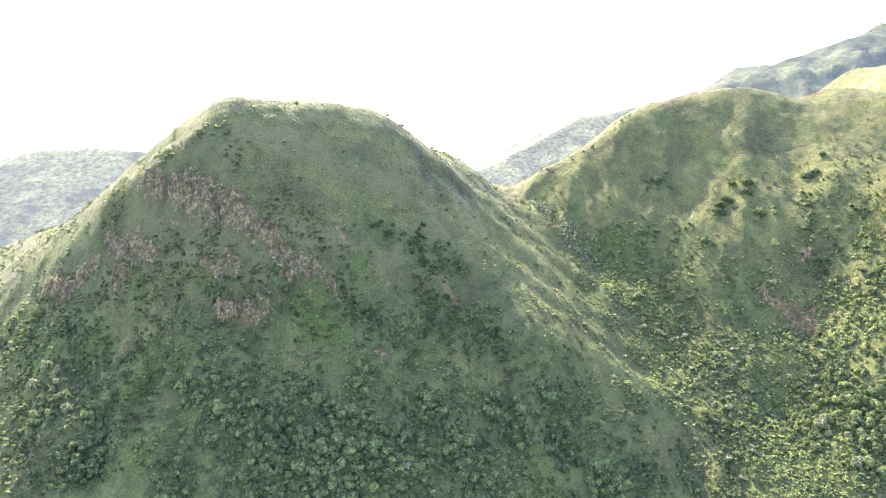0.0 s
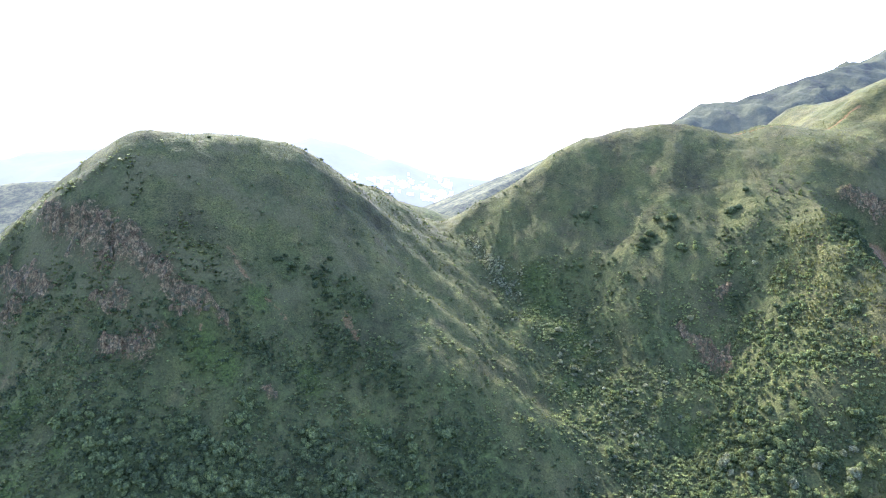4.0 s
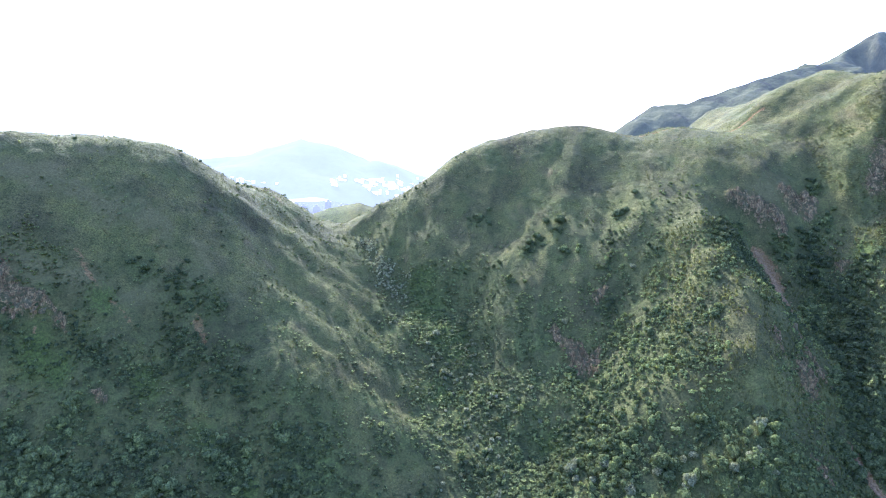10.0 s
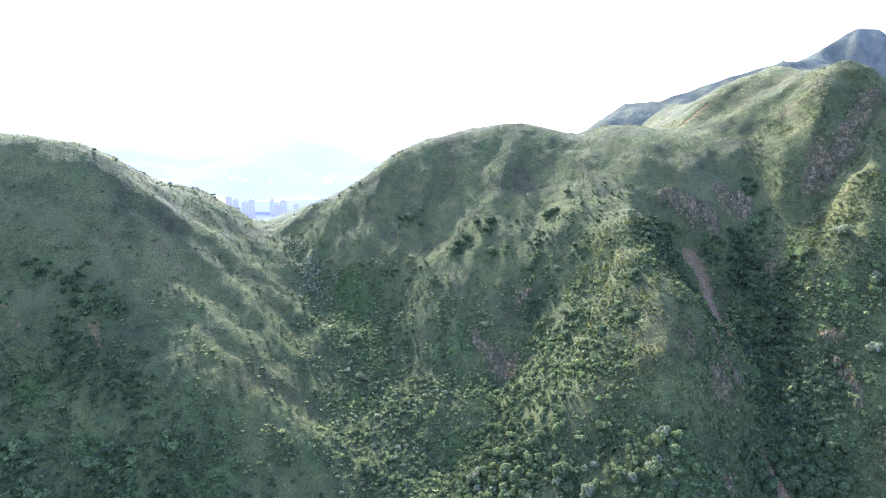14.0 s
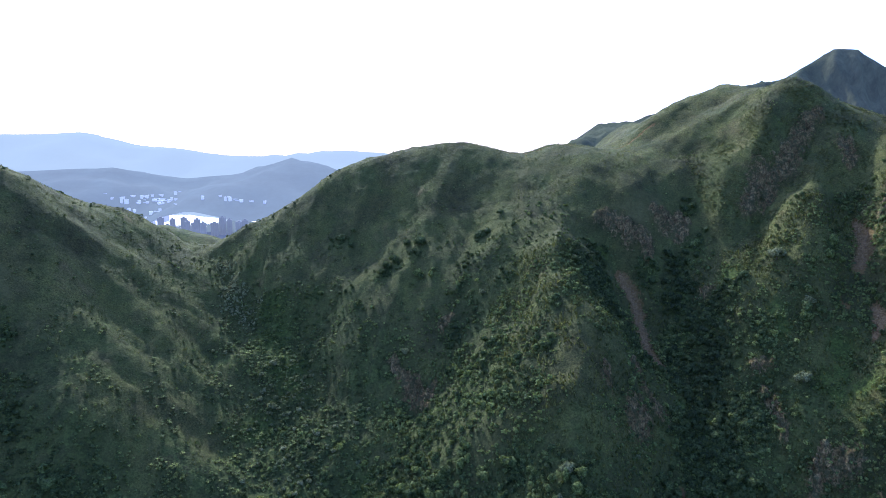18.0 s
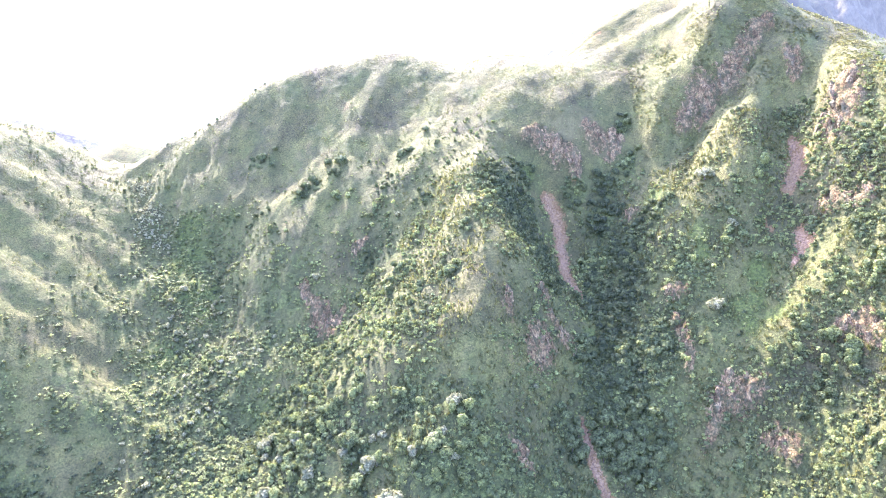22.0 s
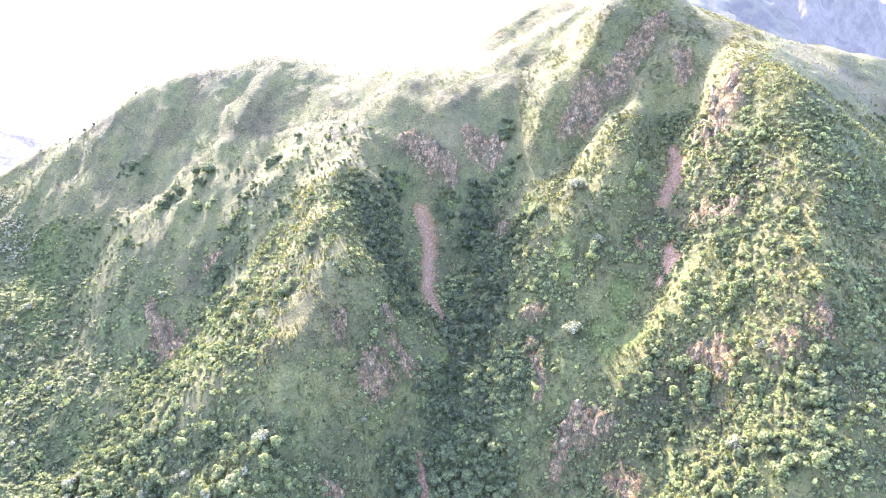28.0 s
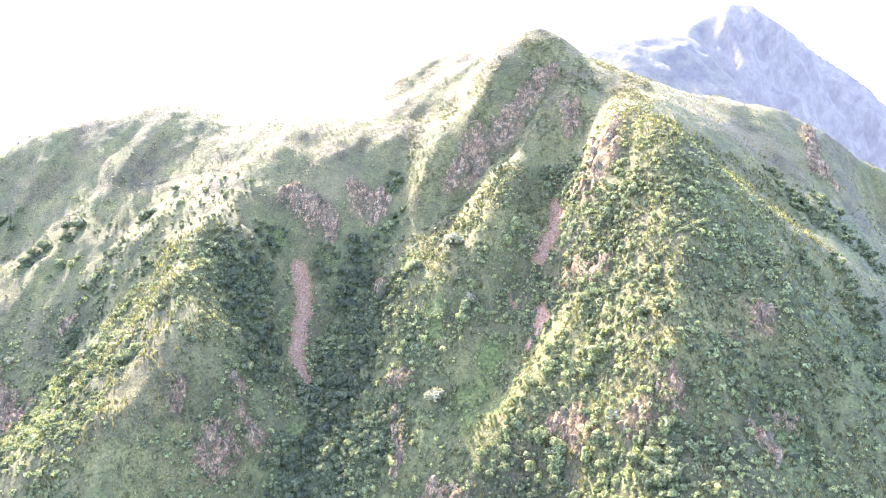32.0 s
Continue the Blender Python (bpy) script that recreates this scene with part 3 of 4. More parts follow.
# sharp ribs (+) and runnels (-): height, breadth, line on the plan
RIBS = [
    (2.2, 5, [(-11, 339), (10, 345), (27, 336), (46, 329), (61, 320), (78, 308), (93, 291), (103, 260)]),
    (2.2, 5, [(-6, 330), (4, 327), (24, 304), (42, 301), (58, 302), (69, 290), (80, 263)]),
    (2.4, 5, [(-9, 341), (4, 347), (21, 353), (40, 354), (60, 353), (80, 329), (96, 306)]),
    (2.0, 5, [(36, 411), (56, 376), (75, 345), (92, 319)]),
    (3.2, 7, [(353, 404), (342, 413), (328, 415), (307, 415), (292, 408)]),
    (3.0, 6, [(343, 390), (330, 394), (318, 390), (307, 376)]),
    (2.6, 6, [(340, 407), (321, 404), (302, 394), (293, 380)]),
    (-3.5, 7, [(340, 428), (320, 428), (298, 421)]),
    (2.4, 6, [(330, 458), (309, 450), (292, 440), (281, 442)]),
    (0.9, 6, [(34, 334), (46, 333), (59, 322)]),
    (1.6, 7, [(32, 272), (49, 260), (65, 247)]),
    (1.8, 5, [(16, 391), (49, 378), (73, 362)]),
    (-3.0, 9, [(-35, 298), (-25, 288), (-10, 279), (1, 260), (8, 246)]),
    (2.5, 6, [(-91, 306), (-101, 288), (-114, 284), (-127, 285), (-139, 281), (-161, 284)]),
    (2.0, 6, [(-101, 277), (-123, 281), (-135, 277), (-147, 272)]),
    (2.6, 5, [(182, 415), (172, 404), (167, 378)]),
    (2.2, 5, [(134, 419), (128, 404), (123, 390)]),
    (4.0, 13, [(198, 376), (179, 366), (160, 357), (146, 349), (137, 335), (132, 323), (124, 317)]),
    (4.5, 8, [(216, 394), (200, 356), (189, 336), (176, 320)]),
    (-5.0, 8, [(190, 346), (184, 327), (172, 304), (156, 289)]),
    (-2.5, 8, [(149, 395), (133, 374), (121, 357), (105, 345)]),
    (1.6, 8, [(269, 420), (248, 394), (229, 392), (218, 373)]),
    (6.0, 11, [(240, 372), (234, 351), (231, 324), (234, 304), (241, 292), (244, 285), (242, 276), (231, 257), (226, 245)]),
    (1.8, 9, [(218, 373), (206, 359), (195, 350), (187, 335)]),
    (2.5, 8, [(243, 284), (232, 276), (220, 261), (206, 257)]),
    (3.0, 7, [(273, 407), (286, 393), (297, 382)]),
    (1.8, 6, [(272, 400), (270, 380), (267, 366)]),
    (-6.5, 8, [(245, 369), (248, 354), (256, 346), (265, 331), (272, 309), (278, 281)]),
    (-6.0, 8, [(297, 379), (291, 353), (290, 334), (284, 312), (280, 288)]),
    (7.5, 8, [(355, 404), (344, 395), (333, 376), (321, 377), (312, 370), (307, 355), (303, 342)]),
    (2.5, 6, [(342, 395), (322, 396), (302, 387)]),
    (-8.0, 7, [(370, 384), (356, 372), (347, 371), (337, 363), (325, 352), (313, 339)]),
    (6.5, 9, [(376, 385), (368, 371), (350, 358), (341, 342), (335, 326), (324, 315), (320, 309), (304, 292)]),
    (-7.0, 7, [(370, 352), (367, 343), (359, 332), (354, 318), (349, 307), (345, 289), (333, 277), (322, 270)]),
    (6.0, 8, [(382, 347), (375, 342), (366, 330), (360, 316), (356, 301), (346, 281), (338, 266), (324, 261)]),
    (4.0, 10, [(384, 345), (386, 315), (384, 282), (378, 259), (372, 240), (373, 232), (374, 221)]),
    (3.5, 7, [(385, 341), (395, 312), (409, 297), (421, 291), (432, 286), (453, 289)]),
    (-3.0, 8, [(401, 329), (425, 334), (441, 321), (455, 308)]),
    (-3.0, 8, [(391, 264), (389, 246), (387, 234), (387, 220)]),
    (3.0, 6, [(309, 271), (301, 261), (298, 248)]),
]


def rib_height(x, y):
    total = np.zeros(len(x))
    wx, wy = x + 1.6 * fractal(x / 14, y / 14, 2, 50), y + 1.6 * fractal(x / 14, y / 14, 2, 53)
    for high, wide, path in RIBS:
        d2 = np.full(len(x), 1e9)
        along = np.zeros(len(x))
        n = len(path) - 1
        for k, ((ax, ay), (bx, by)) in enumerate(zip(path, path[1:])):
            dx, dy = bx - ax, by - ay
            t = np.clip(((wx - ax) * dx + (wy - ay) * dy) / (dx * dx + dy * dy), 0, 1)
            d = (wx - ax - t * dx) ** 2 + (wy - ay - t * dy) ** 2
            closer = d < d2
            d2[closer], along[closer] = d[closer], (k + t[closer]) / n
        fade = np.clip(4 * np.minimum(along, 1 - along) + 0.25, 0, 1)
        total += high * fade * (np.clip(1.12 - np.sqrt(d2 + 3.0) / (1.9 * wide), 0, 1) - 0.2 * np.exp(-d2 / (2.4 * wide) ** 2))
    return total


def land_height(x, y):
    cx, cy = np.clip(x, BOX[0], BOX[1]), np.clip(y, BOX[2], BOX[3])
    out = np.hypot(x - cx, y - cy)
    h = smooth_land(cx, cy)
    inside = out < 1
    wx, wy = x + 2.2 * fractal(x / 9, y / 12, 4, 81, 0.6), y + 2.6 * fractal(x / 9, y / 12, 4, 87, 0.6)
    rocky = strokes(wx, wy, CLIFFS)
    wx, wy = x + 1.6 * fractal(x / 7, y / 7, 4, 91, 0.6), y + 1.6 * fractal(x / 7, y / 7, 4, 97, 0.6)
    slip = np.maximum(strokes(wx, wy, SLIPS), 0.66 * strokes(wx, wy, SCARS))
    # runnels that follow the slope, knolls, and broken rock
    wander = 9 * fractal(x / 45, y / 45, 2, 15)
    depth = np.clip(-h / 55, 0.22, 1)
    east, north = smooth_land(cx + 4, cy) - h, smooth_land(cx, cy + 4) - h
    across = east ** 2 / (east ** 2 + north ** 2 + 0.05)
    runnels = (1 - across) * fractal((x + wander) / 17, y / 48, 3, 3, 0.5, True) + 0.3 * across * fractal(x / 48, (y + wander) / 15, 3, 8, 0.5, True)
    h = h + depth * (1.9 * runnels - 1.0) + 1.3 * fractal(x / 38, y / 38, 4, 11) + 0.6 * fractal(x / 11, y / 14, 3, 17)
    h = h + 0.22 * fractal(x / 3.6, y / 3.2, 3, 21)
    # cliffs: jointed steps and buttresses
    joint = fractal(x / 5 + 0.3 * y / 5, y / 11, 4, 27, 0.6, True)
    h = h + rocky * (2.6 * joint - 1.0 + 0.9 * np.round(1.8 * fractal(x / 6, y / 4, 2, 29))) - 0.9 * slip
    h[inside] += rib_height(x[inside], y[inside])
    h = h - 0.38 * out + np.clip(out / 80, 0, 1) * 12 * fractal(x / 120, y / 120, 4, 33)
    far = ~inside
    if far.any():
        h[far] = np.maximum(h[far], far_land(x[far], y[far]))
    return h, rocky, slip


def axis(lo, hi, step, first, last, growth):
    mid = list(np.arange(lo, hi + 0.01, step))
    for end, sign in ((last, 1), (first, -1)):
        s, p, side = step, mid[-1] if sign > 0 else mid[0], []
        while (p - end) * sign < 0:
            s = min(s * growth, 160)
            p += s * sign
            side.append(p)
        mid = mid + side if sign > 0 else side[::-1] + mid
    return np.array(mid)


GX, GY = axis(-270, 535, 1.4, -5200, 5200, 1.06), axis(196, 470, 1.4, -3000, 2600, 1.055)
mesh_x, mesh_y = np.meshgrid(GX, GY)
flat_x, flat_y = mesh_x.ravel(), mesh_y.ravel()
HEIGHT, ROCKY, SLIP = land_height(flat_x, flat_y)


def grid_mesh(name, xs, ys, z):
    nx, ny = len(xs), len(ys)
    me = bpy.data.meshes.new(name)
    gx, gy = np.meshgrid(xs, ys)
    co = np.stack([gx.ravel(), gy.ravel(), z], 1)
    i = (np.arange(ny - 1)[:, None] * nx + np.arange(nx - 1)[None]).ravel()
    quads = np.stack([i, i + 1, i + nx + 1, i + nx], 1)
    fill_mesh(me, co, quads)
    return me


def fill_mesh(me, co, faces):
    """faces: an array of equal-sided faces."""
    k = faces.shape[1]
    me.vertices.add(len(co))
    me.vertices.foreach_set("co", np.ascontiguousarray(co, dtype=np.float32).ravel())
    me.loops.add(faces.size)
    me.loops.foreach_set("vertex_index", faces.astype(np.int32).ravel())
    me.polygons.add(len(faces))
    me.polygons.foreach_set("loop_start", np.arange(0, faces.size, k, dtype=np.int32))
    me.update(calc_edges=True)


ground_mesh = grid_mesh("ground", GX, GY, HEIGHT)
ground_mesh.polygons.foreach_set("use_smooth", np.ones(len(ground_mesh.polygons), dtype=bool))
low_down = np.clip((-HEIGHT - 45) / 75, 0, 1)
lush = np.maximum(blobs(flat_x, flat_y, FOREST, 1.3), 0.9 * blobs(flat_x, flat_y, WOOD, 1.5))
lush = np.maximum(lush, 0.7 * blobs(flat_x, flat_y, LIGHT + VALLEY + BUSHY, 1.3))
lush = np.maximum(lush, 0.55 * np.maximum(blobs(flat_x, flat_y, PALE, 1.2), blobs(flat_x, flat_y, OUTER, 1.2)))
lush = np.maximum(lush, 0.85 * blobs(flat_x, flat_y, [(92, 345, 20), (108, 318, 20), (122, 290, 20), (132, 262, 20), (140, 300, 14)], 1.1))
lush = np.maximum(lush, np.clip((flat_x - 378) / 14, 0, 1) * np.clip((352 - flat_y) / 20, 0, 1) * np.clip(0.6 + 0.7 * fractal(flat_x / 30, flat_y / 30, 4, 67), 0, 1))
lush = np.maximum(lush, low_down * np.clip(0.5 + 0.9 * fractal(flat_x / 40, flat_y / 40, 4, 63), 0, 1))
heath = 0.8 * strokes(flat_x + 4 * fractal(flat_x / 12, flat_y / 12, 3, 71), flat_y + 4 * fractal(flat_x / 12, flat_y / 12, 3, 75), HEATH)
cover = np.zeros((len(flat_x), 4), np.float32)
cover[:, 0], cover[:, 1], cover[:, 2], cover[:, 3] = ROCKY, SLIP, np.clip(lush, 0, 1), heath
ground_mesh.attributes.new("cover", "FLOAT_COLOR", "POINT").data.foreach_set("color", cover.ravel())
ground_mesh.attributes.new("meadow", "FLOAT", "POINT").data.foreach_set("value", np.maximum(blobs(flat_x, flat_y, MEADOW, 1.1), 0.85 * blobs(flat_x, flat_y, HERBS, 1.2)).astype(np.float32))
ground_mesh.materials.append(GROUND)
ground = tagged(new("ground", ground_mesh), "steep grassy green hillside with ribs and gullies", "hillside", kind="structure")


HG = HEIGHT.reshape(len(GY), len(GX))


def ground_at(x, y):
    i, j = np.clip(np.searchsorted(GX, x) - 1, 0, len(GX) - 2), np.clip(np.searchsorted(GY, y) - 1, 0, len(GY) - 2)
    u, v = (x - GX[i]) / (GX[i + 1] - GX[i]), (y - GY[j]) / (GY[j + 1] - GY[j])
    return (HG[j, i] * (1 - u) + HG[j, i + 1] * u) * (1 - v) + (HG[j + 1, i] * (1 - u) + HG[j + 1, i + 1] * u) * v


# ---- bay, far shore ----
def slab(name, x0, x1, y0, y1, z, mat, label, category):
    bm = bmesh.new()
    for x, y in ((x0, y0), (x1, y0), (x1, y1), (x0, y1)):
        bm.verts.new((x, y, z))
    bm.faces.new(bm.verts[:])
    me = bpy.data.meshes.new(name)
    bm.to_mesh(me)
    bm.free()
    me.materials.append(mat)
    return tagged(new(name, me), label, category, kind="structure")


def water_material():
    s = Shader("sunlit bay water")
    return s.done(s.surface((0.05, 0.08, 0.10), 0.10, s.bump(s.noise(0.02, 4), 0.1, 2.0), 0.5))


water = slab("water", -6000, 6000, 2200, 5600, -450, water_material(), "pale sunlit water of a wide bay", "water")
# veil colours: haze put into the hills' own emission
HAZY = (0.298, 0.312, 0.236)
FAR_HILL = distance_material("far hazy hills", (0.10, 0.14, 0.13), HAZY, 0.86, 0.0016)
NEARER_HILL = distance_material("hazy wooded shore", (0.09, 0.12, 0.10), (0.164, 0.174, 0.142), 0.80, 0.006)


SURFACES = {}


def far_range(name, path, fall, mat, label, step=70, seed=60, rough=1.0):
    xs = np.arange(min(p[0] for p in path) - 500, max(p[0] for p in path) + 500, step)
    ys = np.arange(min(p[1] for p in path) - 700, min(4950, max(p[1] for p in path) + 300), step)
    gx, gy = (a.ravel() for a in np.meshgrid(xs, ys))
    h = np.full(len(gx), -470.0)
    for (ax, ay, az), (bx, by, bz) in zip(path, path[1:]):
        dx, dy = bx - ax, by - ay
        t = np.clip(((gx - ax) * dx + (gy - ay) * dy) / (dx * dx + dy * dy), 0, 1)
        d = np.hypot(gx - ax - t * dx, gy - ay - t * dy)
        h = np.maximum(h, az + t * (bz - az) - fall * d + np.clip(d / 120, 0.1, 1) * 45 * rough * fractal(gx / 420 / rough, gy / 420 / rough, 5, seed))
    SURFACES[name] = xs, ys, h.reshape(len(ys), len(xs))
    me = grid_mesh(name, xs, ys, h)
    me.polygons.foreach_set("use_smooth", np.ones(len(me.polygons), dtype=bool))
    me.materials.append(mat)
    return tagged(new(name, me), label, "hills", kind="structure")


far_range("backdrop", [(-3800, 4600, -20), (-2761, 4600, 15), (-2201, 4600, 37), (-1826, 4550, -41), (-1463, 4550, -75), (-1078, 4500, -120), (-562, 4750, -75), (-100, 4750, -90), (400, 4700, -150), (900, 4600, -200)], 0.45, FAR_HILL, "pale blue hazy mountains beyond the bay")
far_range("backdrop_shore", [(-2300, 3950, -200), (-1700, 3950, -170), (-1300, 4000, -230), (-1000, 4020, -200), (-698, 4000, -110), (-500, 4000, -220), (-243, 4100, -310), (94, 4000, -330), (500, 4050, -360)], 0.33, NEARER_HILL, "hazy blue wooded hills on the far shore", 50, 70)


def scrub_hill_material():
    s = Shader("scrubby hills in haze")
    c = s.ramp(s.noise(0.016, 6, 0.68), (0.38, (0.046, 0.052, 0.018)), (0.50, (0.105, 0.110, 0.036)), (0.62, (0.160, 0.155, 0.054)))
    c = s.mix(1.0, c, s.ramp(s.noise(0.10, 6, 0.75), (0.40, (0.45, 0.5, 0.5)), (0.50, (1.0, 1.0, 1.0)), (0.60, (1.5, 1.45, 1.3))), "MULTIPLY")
    # the haze over the scrub is painted in as emission
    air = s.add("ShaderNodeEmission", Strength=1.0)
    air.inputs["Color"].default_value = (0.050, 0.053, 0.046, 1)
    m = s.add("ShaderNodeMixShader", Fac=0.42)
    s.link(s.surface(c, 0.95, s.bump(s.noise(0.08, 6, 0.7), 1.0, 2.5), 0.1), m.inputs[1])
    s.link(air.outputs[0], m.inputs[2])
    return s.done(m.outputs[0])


MID_HILL = scrub_hill_material()


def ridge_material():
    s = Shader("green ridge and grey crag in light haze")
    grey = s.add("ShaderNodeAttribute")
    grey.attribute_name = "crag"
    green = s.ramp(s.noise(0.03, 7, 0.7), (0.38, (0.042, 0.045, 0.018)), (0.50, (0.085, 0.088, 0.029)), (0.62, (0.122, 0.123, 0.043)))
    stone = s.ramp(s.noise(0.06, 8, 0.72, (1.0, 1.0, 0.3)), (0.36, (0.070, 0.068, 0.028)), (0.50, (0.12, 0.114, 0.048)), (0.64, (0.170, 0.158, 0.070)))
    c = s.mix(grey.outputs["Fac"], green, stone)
    # light haze imitated by emission mixed over both green and stone
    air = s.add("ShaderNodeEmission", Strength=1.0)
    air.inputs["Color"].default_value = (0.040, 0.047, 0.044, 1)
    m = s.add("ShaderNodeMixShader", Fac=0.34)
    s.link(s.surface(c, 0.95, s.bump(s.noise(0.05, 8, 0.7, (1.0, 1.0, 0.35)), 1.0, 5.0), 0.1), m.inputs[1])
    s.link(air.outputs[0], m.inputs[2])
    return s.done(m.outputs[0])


def far_ridge():
    path = [(319, 880, -15), (336, 880, 1), (362, 880, 19), (400, 870, 22), (440, 865, 36), (480, 860, 50), (520, 865, 62), (586, 893, 74), (632, 960, 80), (668, 1010, 101), (710, 1010, 126), (740, 1010, 125), (796, 1010, 92), (824, 1000, 67), (861, 980, 38), (872, 960, 23), (885, 935, -25)]
    xs, ys = np.arange(180, 1010, 4.0), np.arange(700, 1080, 4.0)
    gx, gy = (a.ravel() for a in np.meshgrid(xs, ys))
    h = np.full(len(gx), -300.0)
    away = np.full(len(gx), 1e6)
    for (ax, ay, az), (bx, by, bz) in zip(path, path[1:]):
        dx, dy = bx - ax, by - ay
        t = np.clip(((gx - ax) * dx + (gy - ay) * dy) / (dx * dx + dy * dy), 0, 1)
        d = np.hypot(gx - ax - t * dx, gy - ay - t * dy)
        steep = np.clip((gx - 640) / 40, 0, 1)
        h = np.maximum(h, az + t * (bz - az) - (0.72 + 0.55 * steep) * d)
        away = np.minimum(away, d)
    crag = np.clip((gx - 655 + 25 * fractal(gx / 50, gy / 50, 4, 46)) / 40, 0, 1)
    spread = np.clip(away / 45, 0.04, 1)
    h = h + spread * (15 * fractal((gx + 0.5 * gy) / 75, gy / 170, 5, 40, 0.5, True) - 6 + 7 * fractal(gx / 60, gy / 60, 4, 48))
    h = h + crag * spread * (14 * fractal(gx / 40, gy / 120, 5, 44, 0.55, True) - 6)
    me = grid_mesh("backdrop_ridge", xs, ys, h)
    me.polygons.foreach_set("use_smooth", np.ones(len(me.polygons), dtype=bool))
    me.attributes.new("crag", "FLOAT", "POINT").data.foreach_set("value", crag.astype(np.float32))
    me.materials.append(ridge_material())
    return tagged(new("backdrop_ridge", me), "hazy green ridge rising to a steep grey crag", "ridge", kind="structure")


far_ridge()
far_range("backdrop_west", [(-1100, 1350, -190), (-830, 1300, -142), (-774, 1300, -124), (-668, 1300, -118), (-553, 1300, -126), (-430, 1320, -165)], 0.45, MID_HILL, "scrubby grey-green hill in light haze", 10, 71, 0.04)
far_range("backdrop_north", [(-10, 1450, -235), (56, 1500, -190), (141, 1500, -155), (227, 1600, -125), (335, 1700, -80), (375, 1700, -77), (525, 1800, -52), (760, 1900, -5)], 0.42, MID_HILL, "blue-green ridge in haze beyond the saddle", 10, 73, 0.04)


# ---- town across the bay ----
def part(name, bm, material, parent, label=""):
    me = bpy.data.meshes.new(name)
    bm.to_mesh(me)
    bm.free()
    me.materials.append(material)
    ob = new(name, me)
    ob.parent = parent
    return tagged(ob, label)


def box(bm, x0, x1, y0, y1, z0, z1):
    v = [bm.verts.new(p) for p in ((x0, y0, z0), (x1, y0, z0), (x1, y1, z0), (x0, y1, z0), (x0, y0, z1), (x1, y0, z1), (x1, y1, z1), (x0, y1, z1))]
    for f in ((0, 1, 5, 4), (1, 2, 6, 5), (2, 3, 7, 6), (3, 0, 4, 7), (4, 5, 6, 7)):
        bm.faces.new([v[i] for i in f])


# walls and shore emit a pale veil in place of haze
TOWER_WALL = distance_material("pale tower block walls in haze", (0.40, 0.38, 0.34), (0.135, 0.135, 0.115), 0.6)
TOWN_WALL = distance_material("white town walls in haze", (0.70, 0.70, 0.70), (0.34, 0.34, 0.33), 0.60)
slab("shore", -1700, 700, 2900, 3290, -446, distance_material("hazy shore land", (0.10, 0.13, 0.10), (0.105, 0.110, 0.116), 0.6), "hazy flat land along the near shore", "shore")


def tower_block(wide, high):
    root = new("tower_block")
    tagged(root, "tall pale residential tower block on the bay shore", "tower block", "tower blocks by the bay")
    bm = bmesh.new()
    box(bm, -wide / 2, wide / 2, -9, 9, 0, high)
    box(bm, -wide / 6, wide / 6, -12, 12, 0, high - 2)
    part("wall", bm, TOWER_WALL, root)
    bm = bmesh.new()
    box(bm, -wide / 5, wide / 5, -5, 5, high, high + 6)
    part("roof", bm, TOWER_WALL, root)
    return root


rnd = random.Random(5)
first_towers = [tower_block(26, 82), tower_block(22, 70), tower_block(30, 60)]
spot = -1120.0
k = 0
while spot < -330:
    at = pose(spot, 3120 + rnd.uniform(-60, 100), -446, 0, 0, rnd.uniform(-15, 15))
    if k < 3:
        first_towers[k].matrix_basis = at
    else:
        copy_thing(first_towers[k % 3], at)
    k += 1
    spot += rnd.uniform(24, 36) if spot < -850 else rnd.uniform(34, 75)


def town_house(wide, deep, high):
    root = new("town_building")
    tagged(root, "low white building in the hazy town", "building", "buildings of the far town")
    bm = bmesh.new()
    box(bm, -wide / 2, wide / 2, -deep / 2, deep / 2, -30, high)
    part("wall", bm, TOWN_WALL, root)
    bm = bmesh.new()
    box(bm, -wide / 2 - 1, wide / 2 + 1, -deep / 2 - 1, deep / 2 + 1, high, high + 1.5)
    part("roof", bm, TOWN_WALL, root)
    return root


first_houses = [town_house(20, 10, 7), town_house(12, 9, 11), town_house(30, 10, 6), town_house(11, 10, 18)]
xs, ys, slope = SURFACES["backdrop_shore"]
k = 0
while k < 300:
    district = rnd.choice(((-1500, -1150), (-1050, -700), (-620, -380), (-330, 100), (-1900, 250)))
    hx, hy = rnd.uniform(*district), rnd.uniform(3400, 3950)
    hz = float(slope[int(np.searchsorted(ys, hy)) - 1, int(np.searchsorted(xs, hx)) - 1])
    if not -436 < hz < -300 or hz > -360 and rnd.random() < 0.55 or noise.noise(Vector((hx, hy, 0)) / 160) < -0.1:
        continue
    at = pose(hx, hy, hz, 0, 0, rnd.uniform(-25, 25))
    if k < 4:
        first_houses[k].matrix_basis = at
    else:
        copy_thing(first_houses[k % 4], at)
    k += 1


# ---- rock outcrops: angular blocks bedded in the slope ----
def boulder_mesh(seed):
    r = random.Random(seed)
    bm = bmesh.new()
    for _ in range(15):
        v = Vector((r.gauss(0, 1), r.gauss(0, 1), r.gauss(0, 1))).normalized()
        v = Vector((max(-0.62, min(0.62, v.x)), max(-0.55, min(0.55, v.y)), max(-0.7, min(0.7, v.z)))) * r.uniform(0.85, 1.15)
        bm.verts.new((v.x, v.y * 0.8, v.z * 1.1))
    hull = bmesh.ops.convex_hull(bm, input=bm.verts)
    bmesh.ops.delete(bm, geom=[g for g in hull["geom_interior"] if isinstance(g, bmesh.types.BMVert)], context="VERTS")
    me = bpy.data.meshes.new("boulder")
    bm.to_mesh(me)
    bm.free()
